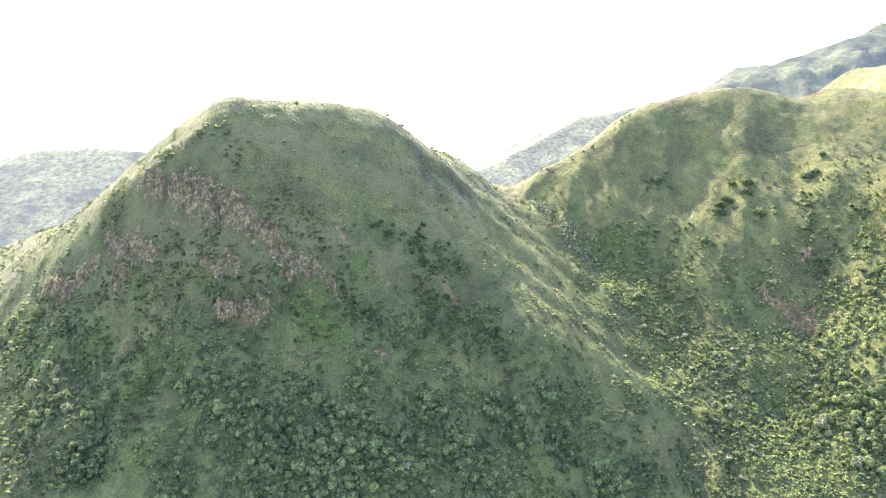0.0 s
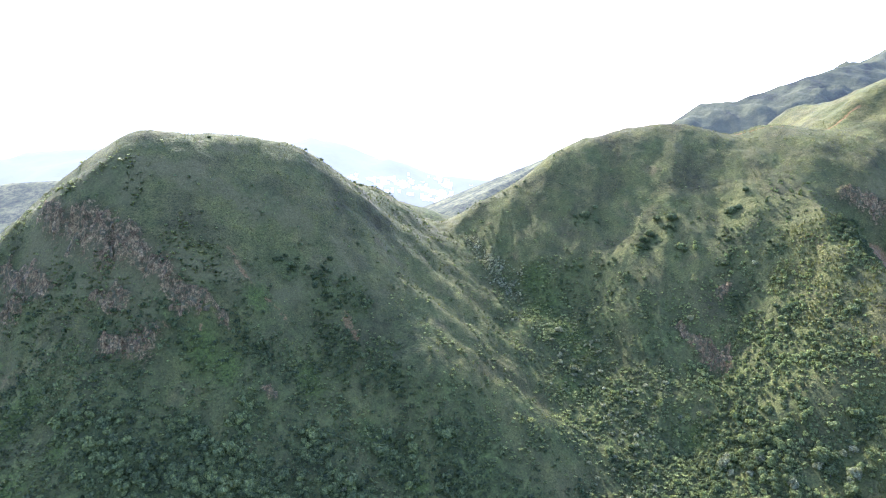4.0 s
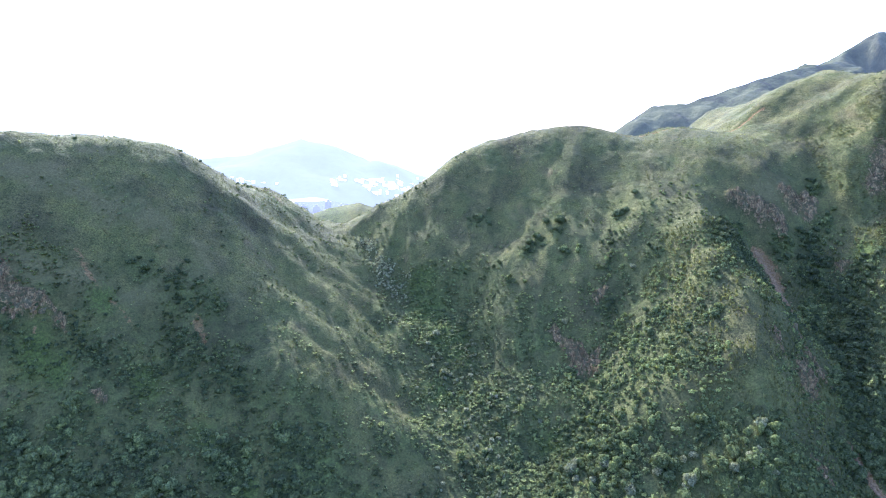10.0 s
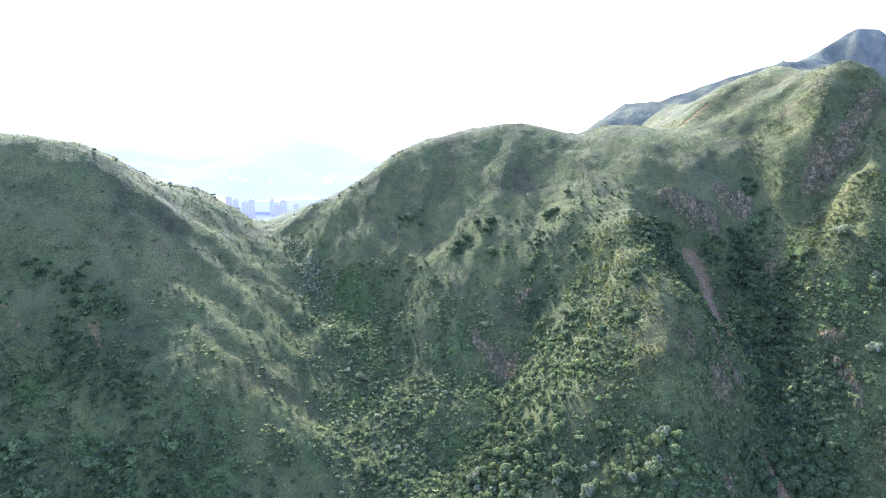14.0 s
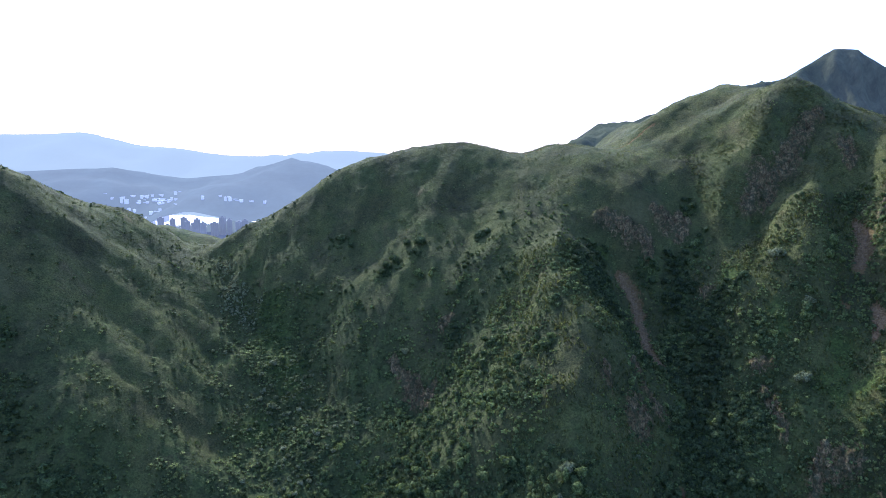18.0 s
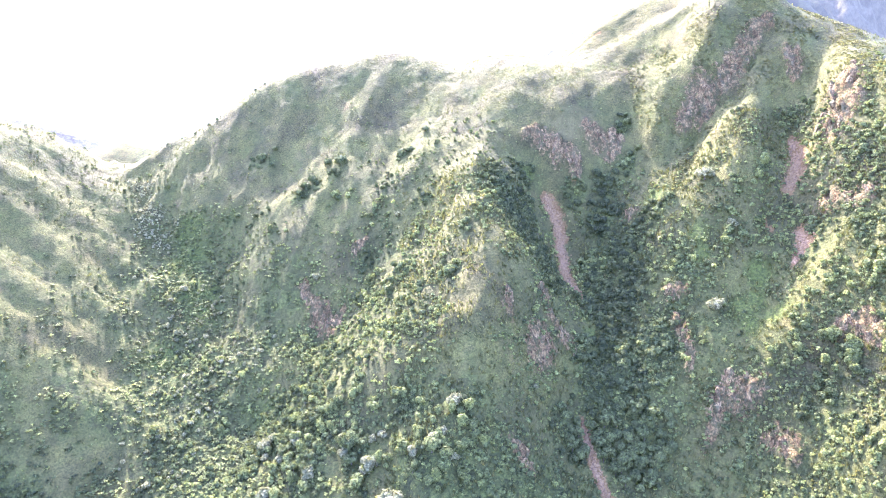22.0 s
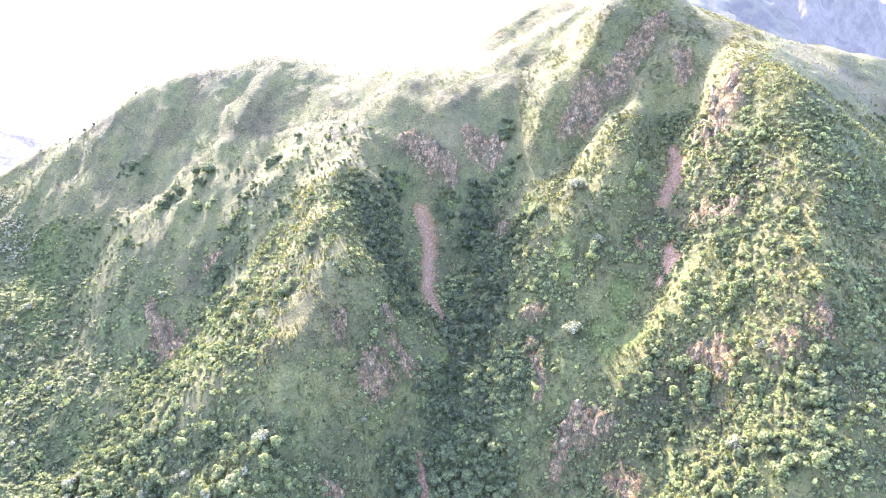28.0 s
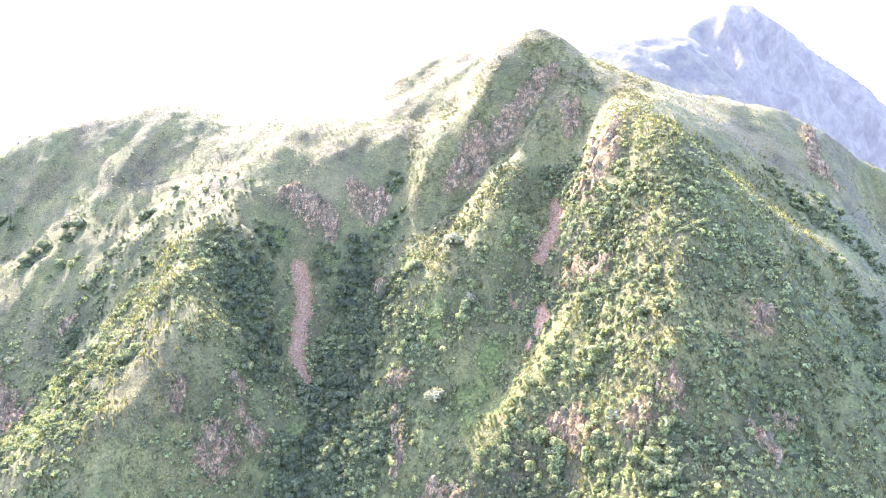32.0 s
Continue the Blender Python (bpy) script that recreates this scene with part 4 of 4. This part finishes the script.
    me.materials.append(ROCK)
    return me


BOULDERS = [boulder_mesh(200 + i) for i in range(10)]
for path in CLIFFS:
    cx, cy, _ = path[len(path) // 2]
    root = new("rock_outcrop")
    base = float(ground_at(np.array([float(cx)]), np.array([float(cy)]))[0])
    root.matrix_basis = pose(cx, cy, base)
    tagged(root, "pinkish grey craggy rock outcrop in the grass" if cx < 230 else "reddish brown broken cliff rock among shrubs", "rock", "rock outcrops on the hillside")
    length = sum(math.dist(a[:2], b[:2]) for a, b in zip(path, path[1:]))
    for _ in range(5 + min(18, int(0.7 * length))):
        k = rnd.randrange(len(path) - 1)
        u, (ax, ay, ar), (bx, by, br) = rnd.random(), path[k], path[k + 1]
        r = ar + u * (br - ar)
        dx, dy = ax + u * (bx - ax) - cx + rnd.gauss(0, r * 0.55), ay + u * (by - ay) - cy + rnd.gauss(0, r * 0.55)
        z = float(ground_at(np.array([cx + dx]), np.array([cy + dy]))[0]) - base
        size = rnd.uniform(0.5, 1.0) * (1.3 + 0.40 * r)
        b = new("boulder", rnd.choice(BOULDERS))
        b.parent = root
        b.matrix_basis = pose(dx, dy, z - 0.5 * size, rnd.uniform(-45, -15), rnd.uniform(-25, 25), rnd.uniform(-40, 40)) @ Matrix.Diagonal((size * rnd.uniform(0.6, 1.1), size * 0.6, size * rnd.uniform(1.0, 1.9), 1))


# loose stones on the slips
STONE = plain_material("pinkish loose stone", (0.205, 0.132, 0.050), 0.9, 1.2, 0.45)
stones = np.random.RandomState(23)
for path in SLIPS[1:5]:
    xs, ys = [], []
    for (ax, ay, ar), (bx, by, br) in zip(path, path[1:]):
        n = int(20 * math.hypot(bx - ax, by - ay) * (ar + br) / 4)
        u, v = stones.uniform(0, 1, n), stones.normal(0, 0.45, n)
        ln = math.hypot(bx - ax, by - ay)
        wide = ar + u * (br - ar)
        xs.append(ax + u * (bx - ax) - v * wide * (by - ay) / ln)
        ys.append(ay + u * (by - ay) + v * wide * (bx - ax) / ln)
    xs, ys = np.concatenate(xs), np.concatenate(ys)
    cube = np.array([(a, b, c) for a in (-1, 1) for b in (-1, 1) for c in (-1, 1)], float)
    order = np.array([(0, 1, 3, 2), (4, 6, 7, 5), (0, 4, 5, 1), (2, 3, 7, 6), (1, 5, 7, 3)])
    size = stones.uniform(0.10, 0.34, len(xs))
    co = (cube[None] * stones.uniform(0.55, 1.1, (len(xs), 8, 3)) * size[:, None, None])
    co[:, :, 0] += xs[:, None]
    co[:, :, 1] += ys[:, None]
    co[:, :, 2] += ground_at(xs, ys)[:, None]
    faces = (np.arange(len(xs))[:, None, None] * 8 + order[None]).reshape(-1, 4)
    me = bpy.data.meshes.new("scree")
    fill_mesh(me, co.reshape(-1, 3), faces)
    me.materials.append(STONE)
    tagged(new("scree", me), "loose pinkish stones on a bare landslip", "stones", kind="stuff")


# ---- plants ----
def lump_arrays(r, dome, cells=2):
    """A ragged ball or dome of tilted leaf sprays, radius about 1."""
    quads = []
    step = 2.0 / cells
    for ax in range(3):
        for side in (-1.0, 1.0):
            for a in range(cells):
                for b in range(cells):
                    p = [0.0, 0.0, 0.0]
                    p[ax], p[(ax + 1) % 3], p[(ax + 2) % 3] = side, -1 + step * (a + 0.5), -1 + step * (b + 0.5)
                    n = np.array(p) / np.linalg.norm(p)
                    if n[2] < (-0.15 if dome else -0.65):
                        continue
                    spot = n * r.uniform(0.78, 1.12)
                    n = n + r.normal(0, 0.32, 3)
                    n /= np.linalg.norm(n)
                    u = np.cross(n, r.normal(0, 1, 3))
                    u /= np.linalg.norm(u)
                    v = np.cross(n, u)
                    w = 1.15 * step * r.uniform(0.75, 1.1)
                    quads += [spot - u * w * 0.62, spot - v * w * 0.5, spot + u * w * 0.62, spot + v * w * 0.5]
    return np.array(quads)


def crown_arrays(seed, lumps, leaves, leaf, dome=False, cells=2):
    """Leafy lumps with loose leaf sprays round them: a crown about 1 across, resting on z = 0."""
    r = np.random.RandomState(seed)
    centres = r.normal(0, 1, (lumps, 3))
    centres /= np.linalg.norm(centres, axis=1)[:, None]
    centres *= (r.uniform(0.05, 0.33, lumps))[:, None] * min(1.0, 0.25 * lumps)
    centres[:, 2] = np.abs(centres[:, 2]) * 0.9 + r.uniform(0.15, 0.38, lumps)
    radius = r.uniform(0.17, 0.28, lumps) * (1.35 if lumps < 3 else 1.0)
    body = [centres[k] + 0.92 * radius[k] * lump_arrays(r, dome, cells) for k in range(lumps)]
    pick = r.randint(0, lumps, leaves)
    way = r.normal(0, 1, (leaves, 3))
    way[:, 2] += 0.45
    way /= np.linalg.norm(way, axis=1)[:, None]
    spot = centres[pick] + way * (radius[pick] * r.uniform(0.95, 1.25, leaves))[:, None]
    n = way + r.normal(0, 0.40, (leaves, 3))
    n[:, 2] += 0.45
    n /= np.linalg.norm(n, axis=1)[:, None]
    side = np.cross(n, r.normal(0, 1, (leaves, 3)))
    side /= np.linalg.norm(side, axis=1)[:, None]
    up = np.cross(n, side)
    size = leaf * r.uniform(0.6, 1.3, leaves)[:, None]
    quad = np.stack([spot - side * size, spot - up * size * 0.7, spot + side * size, spot + up * size * 0.7], 1)
    return np.concatenate([np.concatenate(body), quad.reshape(-1, 3)])


def tuft_arrays(seed):
    r = np.random.RandomState(seed)
    out = []
    for _ in range(3):
        a, lean = r.uniform(0, 6.28), r.uniform(0.1, 0.5)
        foot = np.array([r.normal(0, 0.15), r.normal(0, 0.15), -0.1])
        d = np.array([math.cos(a), math.sin(a), 0])
        w = np.array([-d[1], d[0], 0]) * 0.16
        top = foot + d * lean + np.array([0, 0, r.uniform(0.6, 1.0)])
        out += [foot - w, foot + w, top + w * 0.6, top - w * 0.6]
    return np.array(out)


def stuff(name, shapes, x, y, size, tone, material, label, category, sink=0.0, squash=1.0):
    """Many plants joined in one mesh."""
    r = np.random.RandomState(len(x))
    z = ground_at(x, y)
    kind = r.randint(0, len(shapes), len(x))
    turn = r.uniform(0, 6.28, len(x))
    parts, tones = [], []
    for k, shape in enumerate(shapes):
        m = kind == k
        c, s_ = np.cos(turn[m])[:, None], np.sin(turn[m])[:, None]
        sx, sy, sz = shape[:, 0][None], shape[:, 1][None], shape[:, 2][None]
        g = size[m][:, None]
        px = x[m][:, None] + g * (c * sx - s_ * sy)
        py = y[m][:, None] + g * (s_ * sx + c * sy)
        pz = z[m][:, None] + g * (sz * squash - sink)
        parts.append(np.stack([px, py, pz], -1).reshape(-1, 3))
        tones.append(np.repeat(tone[m], len(shape)))
    co, tn = np.concatenate(parts), np.concatenate(tones)
    me = bpy.data.meshes.new(name)
    fill_mesh(me, co, np.arange(len(co)).reshape(-1, 4))
    me.attributes.new("tone", "FLOAT", "POINT").data.foreach_set("value", tn.astype(np.float32))
    me.materials.append(material)
    return tagged(new(name, me), label, category, kind="stuff")


TREES = [crown_arrays(300 + i, 4, 18, 0.075) for i in range(8)]
BUSHES = [crown_arrays(315 + i, 2, 6, 0.10, True) for i in range(8)]
SHRUBS = [crown_arrays(330 + i, 1, 4, 0.13, True) for i in range(8)]
def fern_arrays(seed):
    """A low rosette of arching fronds."""
    r = np.random.RandomState(seed)
    out = []
    for k in range(7):
        a = 6.28 * (k + r.uniform(-0.3, 0.3)) / 7
        d, w = np.array([math.cos(a), math.sin(a), 0]), np.array([-math.sin(a), math.cos(a), 0]) * r.uniform(0.10, 0.17)
        mid = d * r.uniform(0.2, 0.3) + np.array([0, 0, r.uniform(0.25, 0.5)])
        tip = d * r.uniform(0.42, 0.6) + np.array([0, 0, r.uniform(0.1, 0.4)])
        out += [np.array([0, 0, 0.0]), mid - w, tip, mid + w]
    return np.array(out)


FERNS = [fern_arrays(380 + i) for i in range(8)]
TUFTS = [tuft_arrays(360 + i) for i in range(8)]
plant = np.random.RandomState(17)


def grove(items, density, grow=1.2):
    xs, ys = [], []
    for cx, cy, r in items:
        n = int(density * math.pi * (r * grow) ** 2)
        a, d = plant.uniform(0, 6.28, n), np.sqrt(plant.uniform(0, 1, n)) * r * grow
        keep = plant.uniform(0, 1, n) < 1.25 - (d / (r * grow)) ** 2
        xs.append(cx + (d * np.cos(a))[keep])
        ys.append(cy + (d * np.sin(a))[keep])
    return np.concatenate(xs), np.concatenate(ys)


def bare_at(x, y):
    m = np.maximum(0.8 * strokes(x, y, CLIFFS), strokes(x, y, SLIPS))
    m = np.maximum(m, 0.9 * blobs(x, y, MEADOW, 0.9))
    return m


def open_ground(x, y, limit=0.5):
    keep = bare_at(x, y) + plant.uniform(-0.2, 0.2, len(x)) < limit
    return x[keep], y[keep]


def tones(x, y, mid, spread):
    return np.clip(mid + 0.8 * spread * fractal(x / 25, y / 25, 3, 5) + spread * plant.normal(0, 0.6, len(x)), 0.02, 0.98)


def bark_mesh(seed):
    r = random.Random(seed)
    bm = bmesh.new()
    for limb in range(4):
        base, lean = Vector((0, 0, -0.1 if limb == 0 else 0.18)), Vector((r.uniform(-0.25, 0.25), r.uniform(-0.25, 0.25), 0.45))
        if limb == 0:
            lean = Vector((0, 0, 0.45))
        rings = []
        for k in range(3):
            c, w = base + lean * k / 2, (0.035 if limb == 0 else 0.02) * (1 - 0.35 * k)
            rings.append([bm.verts.new(c + Vector((w * math.cos(a), w * math.sin(a), 0))) for a in (0, 1.257, 2.513, 3.770, 5.027)])
        for lo, hi in zip(rings, rings[1:]):
            for i in range(5):
                bm.faces.new((lo[i], lo[(i + 1) % 5], hi[(i + 1) % 5], hi[i]))
    me = bpy.data.meshes.new("trunk")
    bm.to_mesh(me)
    bm.free()
    me.materials.append(BARK)
    return me


def crown_mesh(shape, tone, material):
    me = bpy.data.meshes.new("crown")
    fill_mesh(me, shape, np.arange(len(shape)).reshape(-1, 4))
    me.attributes.new("tone", "FLOAT", "POINT").data.foreach_set("value", np.full(len(shape), tone, np.float32))
    me.materials.append(material)
    return me


def tree(seed, tone, material, label):
    root = tagged(new("tree"), label, "tree", "trees on the lower spurs")
    for name, me in (("trunk", bark_mesh(seed)), ("crown", crown_mesh(crown_arrays(seed, 8, 110, 0.05, False, 3) + np.array([0, 0, 0.12]), tone, material))):
        ob = new(name, me)
        ob.parent = root
    return root


FIRST_TREES = [tree(400 + i, t, m, text) for i, (t, m, text) in enumerate((
    (0.35, LEAF, "green broadleaf tree with a rounded crown on the slope"),
    (0.60, LEAF, "light green broadleaf tree with a lumpy sunlit crown"),
    (0.85, LEAF, "bright yellow-green broadleaf tree on the spur"),
    (0.45, DARK_LEAF, "dark green evergreen tree in the ravine"),
    (0.55, PALE_LEAF, "pale silvery green tree standing above the scrub"),
    (0.70, DARK_LEAF, "dense dark green tree on the steep slope")))]
used = [0] * len(FIRST_TREES)


def place_tree(kind, x, y, size, turn):
    z = float(ground_at(np.array([x]), np.array([y]))[0]) - (0.22 * size if kind == 3 else 0.0)
    at = pose(x, y, z - 0.1, 0, 0, turn) @ Matrix.Diagonal((size, size, size * (0.85 + 0.3 * ((turn * 7) % 1)), 1))
    if used[kind]:
        copy_thing(FIRST_TREES[kind], at @ Matrix.Diagonal((*(1 / v for v in FIRST_TREES[kind].scale), 1)))
    else:
        FIRST_TREES[kind].matrix_basis = at
    used[kind] += 1


def near_walk(x, y):
    return (y < 258) & (x > 150) & (x < 375)


def split_grove(items, density, low, high, mid, spread, material, name, label, kinds, budget):
    x, y = open_ground(*grove(items, density))
    size = (low + (high - low) * plant.uniform(0, 1, len(x)) ** 1.5) * np.where(plant.uniform(0, 1, len(x)) < 0.15, 1.35, 1.0)
    near = np.where(near_walk(x, y) & (size > low + 0.35 * (high - low)))[0][:budget]
    for i in near:
        place_tree(kinds[plant.randint(len(kinds))], float(x[i]), float(y[i]), float(size[i]) * 1.15, float(plant.uniform(0, 360)))
    rest = np.ones(len(x), bool)
    rest[near] = False
    x, y, size = x[rest], y[rest], size[rest]
    stuff(name, TREES, x, y, size, tones(x, y, mid, spread), material, label, "trees", 0.05)


split_grove(FOREST, 0.30, 2.2, 4.4, 0.36, 0.34, DARK_LEAF, "ravine_woodland", "dense dark green woodland filling the ravine", (3, 5, 0), 90)
split_grove(BUSHY, 0.22, 1.4, 3.2, 0.36, 0.25, DARK_LEAF, "gully_bushes", "dark green bushes in the hollows of the hill", (3,), 0)
split_grove(WOOD, 0.30, 1.8, 5.0, 0.50, 0.30, LEAF, "slope_woodland", "mixed green woodland on the lower slopes", (0, 1, 3), 60)
split_grove(VALLEY, 0.10, 1.6, 4.0, 0.52, 0.3, LEAF, "valley_trees", "small light green trees along the valley floor", (1, 0), 20)
split_grove(SADDLE, 0.42, 0.8, 1.9, 0.78, 0.3, PALE_LEAF, "saddle_scrub", "pale silvery scrub in the saddle", (4,), 0)
split_grove(SPUR, 0.085, 0.7, 2.2, 0.58, 0.3, LEAF, "spur_shrubs", "scattered green shrubs along the spur crest", (1,), 0)
split_grove(LIGHT, 0.17, 1.4, 4.6, 0.52, 0.30, LEAF, "sunlit_scrub", "light green shrubs and small trees on the spurs", (1, 2, 1, 0, 4), 110)
split_grove(SPUR_TREES, 0.26, 1.4, 4.4, 0.56, 0.30, LEAF, "spur_woodland", "bright green trees and shrubs among grass on the spur", (1, 2, 1, 0), 60)
split_grove(PALE, 0.030, 1.6, 3.2, 0.55, 0.25, PALE_LEAF, "pale_scrub", "pale silvery shrubs scattered over the valley floor", (4,), 20)
split_grove(OUTER, 0.20, 1.8, 3.6, 0.40, 0.25, LEAF, "outer_scrub", "green shrubs on the eastern slope", (0, 1), 10)


def scatter(n, low, high, power, x0=-265.0, x1=532.0, y0=197.0, y1=468.0):
    x, y = plant.uniform(x0, x1, n), plant.uniform(y0, y1, n)
    deep = np.clip((-ground_at(x, y) - 12) / 75, 0.0, 1)
    d = deep * (0.55 + 0.8 * fractal(x / 30, y / 45, 4, 101))
    keep = plant.uniform(0, 1, n) < np.clip(d, 0.0, 1) ** power
    x, y = open_ground(x[keep], y[keep], 0.65)
    return x, y, low + (high - low) * plant.uniform(0, 1, len(x)) ** 2.2


# thick scrub over the eastern gullies, the east spur and the feet of the spurs
def open_spur(x, y):
    """The grassy tongue of the long spur and the meadow in the gully, where little scrub grows."""
    return np.exp(-((x - 226) / 12) ** 2 - ((y - 285) / 32) ** 2) + 0.8 * np.exp(-((x - 326) / 8) ** 2 - ((y - 276) / 14) ** 2)


sx, sy = plant.uniform(150, 410, 16000), plant.uniform(200, 345, 16000)
thick = fractal(sx / 22, sy / 26, 4, 131) - np.clip((sy - 300) / 90, 0, 1) + 0.35 * np.exp(-((sx - 360) / 28) ** 2) - open_spur(sx, sy)
keep = plant.uniform(0, 1, len(sx)) < np.clip(0.22 + 1.0 * thick, 0.02, 0.9)
sx, sy = open_ground(sx[keep], sy[keep], 0.6)
stuff("valley_scrub", BUSHES, sx, sy, plant.uniform(1.2, 3.2, len(sx)), tones(sx, sy, 0.58, 0.35), LEAF, "thick mixed green scrub on the lower slopes", "shrubs", 0.08)
sx, sy = plant.uniform(140, 420, 31000), plant.uniform(200, 415, 31000)
thick = fractal(sx / 12, sy / 15, 4, 137) - np.clip((sy - 320) / 60, 0, 1.2) * ((sx < 296) | (sx > 366)) - 0.35 * (sy > 335) - open_spur(sx, sy) + 0.2 * np.exp(-((sx - 360) / 28) ** 2)
keep = plant.uniform(0, 1, len(sx)) < np.clip(0.5 + 1.2 * thick, 0.05, 0.95)
sx, sy = open_ground(sx[keep], sy[keep], 0.7)
stuff("low_scrub", SHRUBS, sx, sy, plant.uniform(0.8, 2.3, len(sx)) * np.where(sy > 335, 0.6, 1.0), tones(sx, sy, 0.60, 0.4), LEAF, "low tangled green scrub between the trees", "shrubs", 0.1)
# herbs, ferns and low bushes over the valley floor
sx, sy = plant.uniform(66, 168, 8000), plant.uniform(225, 372, 8000)
off = np.abs(sx - (88 + (365 - sy) * 0.42))
keep = plant.uniform(0, 1, len(sx)) < np.clip(1.15 - off / 32 + 0.6 * fractal(sx / 12, sy / 12, 3, 191), 0, 0.9)
sx, sy = open_ground(sx[keep], sy[keep], 0.7)
half = plant.uniform(0, 1, len(sx)) < 0.55
stuff("valley_ferns", FERNS, sx[half], sy[half], plant.uniform(1.0, 2.4, half.sum()), tones(sx[half], sy[half], 0.42, 0.35), LEAF, "fresh green ferns and herbs on the valley floor", "ferns", 0.0)
stuff("valley_bushes", SHRUBS, sx[~half], sy[~half], plant.uniform(0.9, 2.6, (~half).sum()), tones(sx[~half], sy[~half], 0.42, 0.35), LEAF, "low green bushes crowded on the valley floor", "shrubs", 0.1)
# close scrub over the foot of the western hill
sx, sy = plant.uniform(-215, 120, 12000), plant.uniform(196, 268, 12000)
thick = fractal(sx / 18, sy / 22, 4, 171) - 0.9 * np.clip((sy - 235) / 40, 0, 1)
keep = plant.uniform(0, 1, len(sx)) < np.clip(0.55 + 1.1 * thick, 0.03, 0.95)
sx, sy = open_ground(sx[keep], sy[keep], 0.6)
stuff("foot_scrub", SHRUBS, sx, sy, plant.uniform(1.0, 2.8, len(sx)), tones(sx, sy, 0.42, 0.4), DARK_LEAF, "close dark green scrub at the foot of the hill", "shrubs", 0.1)
# ferns and herbs over the lower western hill
sx, sy = plant.uniform(-215, 150, 22000), plant.uniform(198, 318, 22000)
keep = fractal(sx / 16, sy / 20, 4, 161) + plant.uniform(-0.3, 0.3, len(sx)) > 0.08 + 0.8 * np.clip((sy - 255) / 60, 0, 1)
sx, sy = open_ground(sx[keep], sy[keep], 0.6)
stuff("hill_ferns", FERNS, sx, sy, plant.uniform(0.9, 2.4, len(sx)), tones(sx, sy, 0.55, 0.4), LEAF, "bright green ferns and herbs on the lower slopes", "ferns", 0.0)
# tussocky yellow-green growth on the high eastern ribs
sx, sy = plant.uniform(302, 405, 8000), plant.uniform(325, 398, 8000)
keep = fractal(sx / 10, sy / 16, 4, 151) + plant.uniform(-0.3, 0.3, len(sx)) > 0.05
sx, sy = open_ground(sx[keep], sy[keep], 0.7)
stuff("rib_tussocks", FERNS, sx, sy, plant.uniform(0.6, 1.5, len(sx)), tones(sx, sy, 0.55, 0.35), GRASS_BLADE, "yellow-green tussocks on the upper ribs", "shrubs", 0.12, 0.9)
sx, sy, ss = scatter(25000, 0.6, 2.3, 1.0)
stuff("hillside_shrubs", SHRUBS, sx, sy, ss, tones(sx, sy, 0.55, 0.30), LEAF, "low green shrubs dotted over the grassy slopes", "shrubs", 0.15, 0.8)
sx, sy, ss = scatter(12000, 0.9, 2.8, 1.1)
stuff("dark_shrubs", SHRUBS, sx, sy, ss, tones(sx, sy, 0.35, 0.25), DARK_LEAF, "dark green bushes dotted over the grassy slopes", "shrubs", 0.05)
sx, sy = plant.uniform(-265, 532, 48000), plant.uniform(215, 450, 48000)
keep = fractal(sx / 14, sy / 18, 4, 141) + plant.uniform(-0.35, 0.35, len(sx)) > 0.02
sx, sy = open_ground(sx[keep], sy[keep], 0.65)
ss = plant.uniform(0.4, 1.0, len(sx))
stuff("hill_grass", TUFTS, sx, sy, ss, tones(sx, sy, 0.45, 0.3), GRASS_BLADE, "tufts of olive green hill grass", "grass")
# rank grass on the eastern spurs
sx, sy = plant.uniform(195, 440, 30000), plant.uniform(203, 340, 30000)
keep = fractal(sx / 9, sy / 12, 4, 181) + plant.uniform(-0.4, 0.4, len(sx)) > -0.15
sx, sy = open_ground(sx[keep], sy[keep], 0.65)
stuff("spur_grass", TUFTS, sx, sy, plant.uniform(0.6, 1.6, len(sx)), tones(sx, sy, 0.5, 0.45), GRASS_BLADE, "rank yellow-green grass on the eastern spurs", "grass")
# single trees that stand out, by kind
LONE = [
    (4, [(319, 321, 8.0), (312, 278, 6.5), (356, 240, 4.6), (345, 223, 5.5), (324, 301, 4.8), (193, 332, 3.6), (159, 320, 4.2), (98, 331, 4.6), (244, 255, 3.0), (197, 220, 9.5), (7, 217, 2.4), (-130, 219, 4.5), (-148, 232, 5.5), (-145, 237, 5.0), (-12, 208, 3.8), (94, 325, 2.7)]),
    (3, [(193, 366, 7.2), (197, 365, 5.0), (164, 371, 7.8), (157, 374, 5.4), (151, 366, 6.4), (147, 365, 5.6), (145, 361, 5.0), (121, 390, 6.0), (127, 393, 3.8), (204, 374, 4.4), (85, 421, 2.3), (78, 419, 2.0), (90, 421, 2.1), (114, 433, 1.7), (109, 431, 2.0), (70, 420, 1.6), (63, 417, 1.6), (-67, 324, 2.2)]),
    (2, [(248, 270, 3.8), (246, 274, 4.5), (341, 318, 7.0), (338, 314, 5.6), (325, 304, 5.0), (337, 248, 5.0), (219, 234, 6.4), (221, 238, 5.4), (358, 207, 6.2), (351, 210, 5.6), (344, 243, 5.0), (337, 225, 5.2)]),
]
for kind, spots in LONE:
    for k, (lx, ly, size) in enumerate(spots):
        place_tree(kind, float(lx), float(ly), size, 47.0 * k)
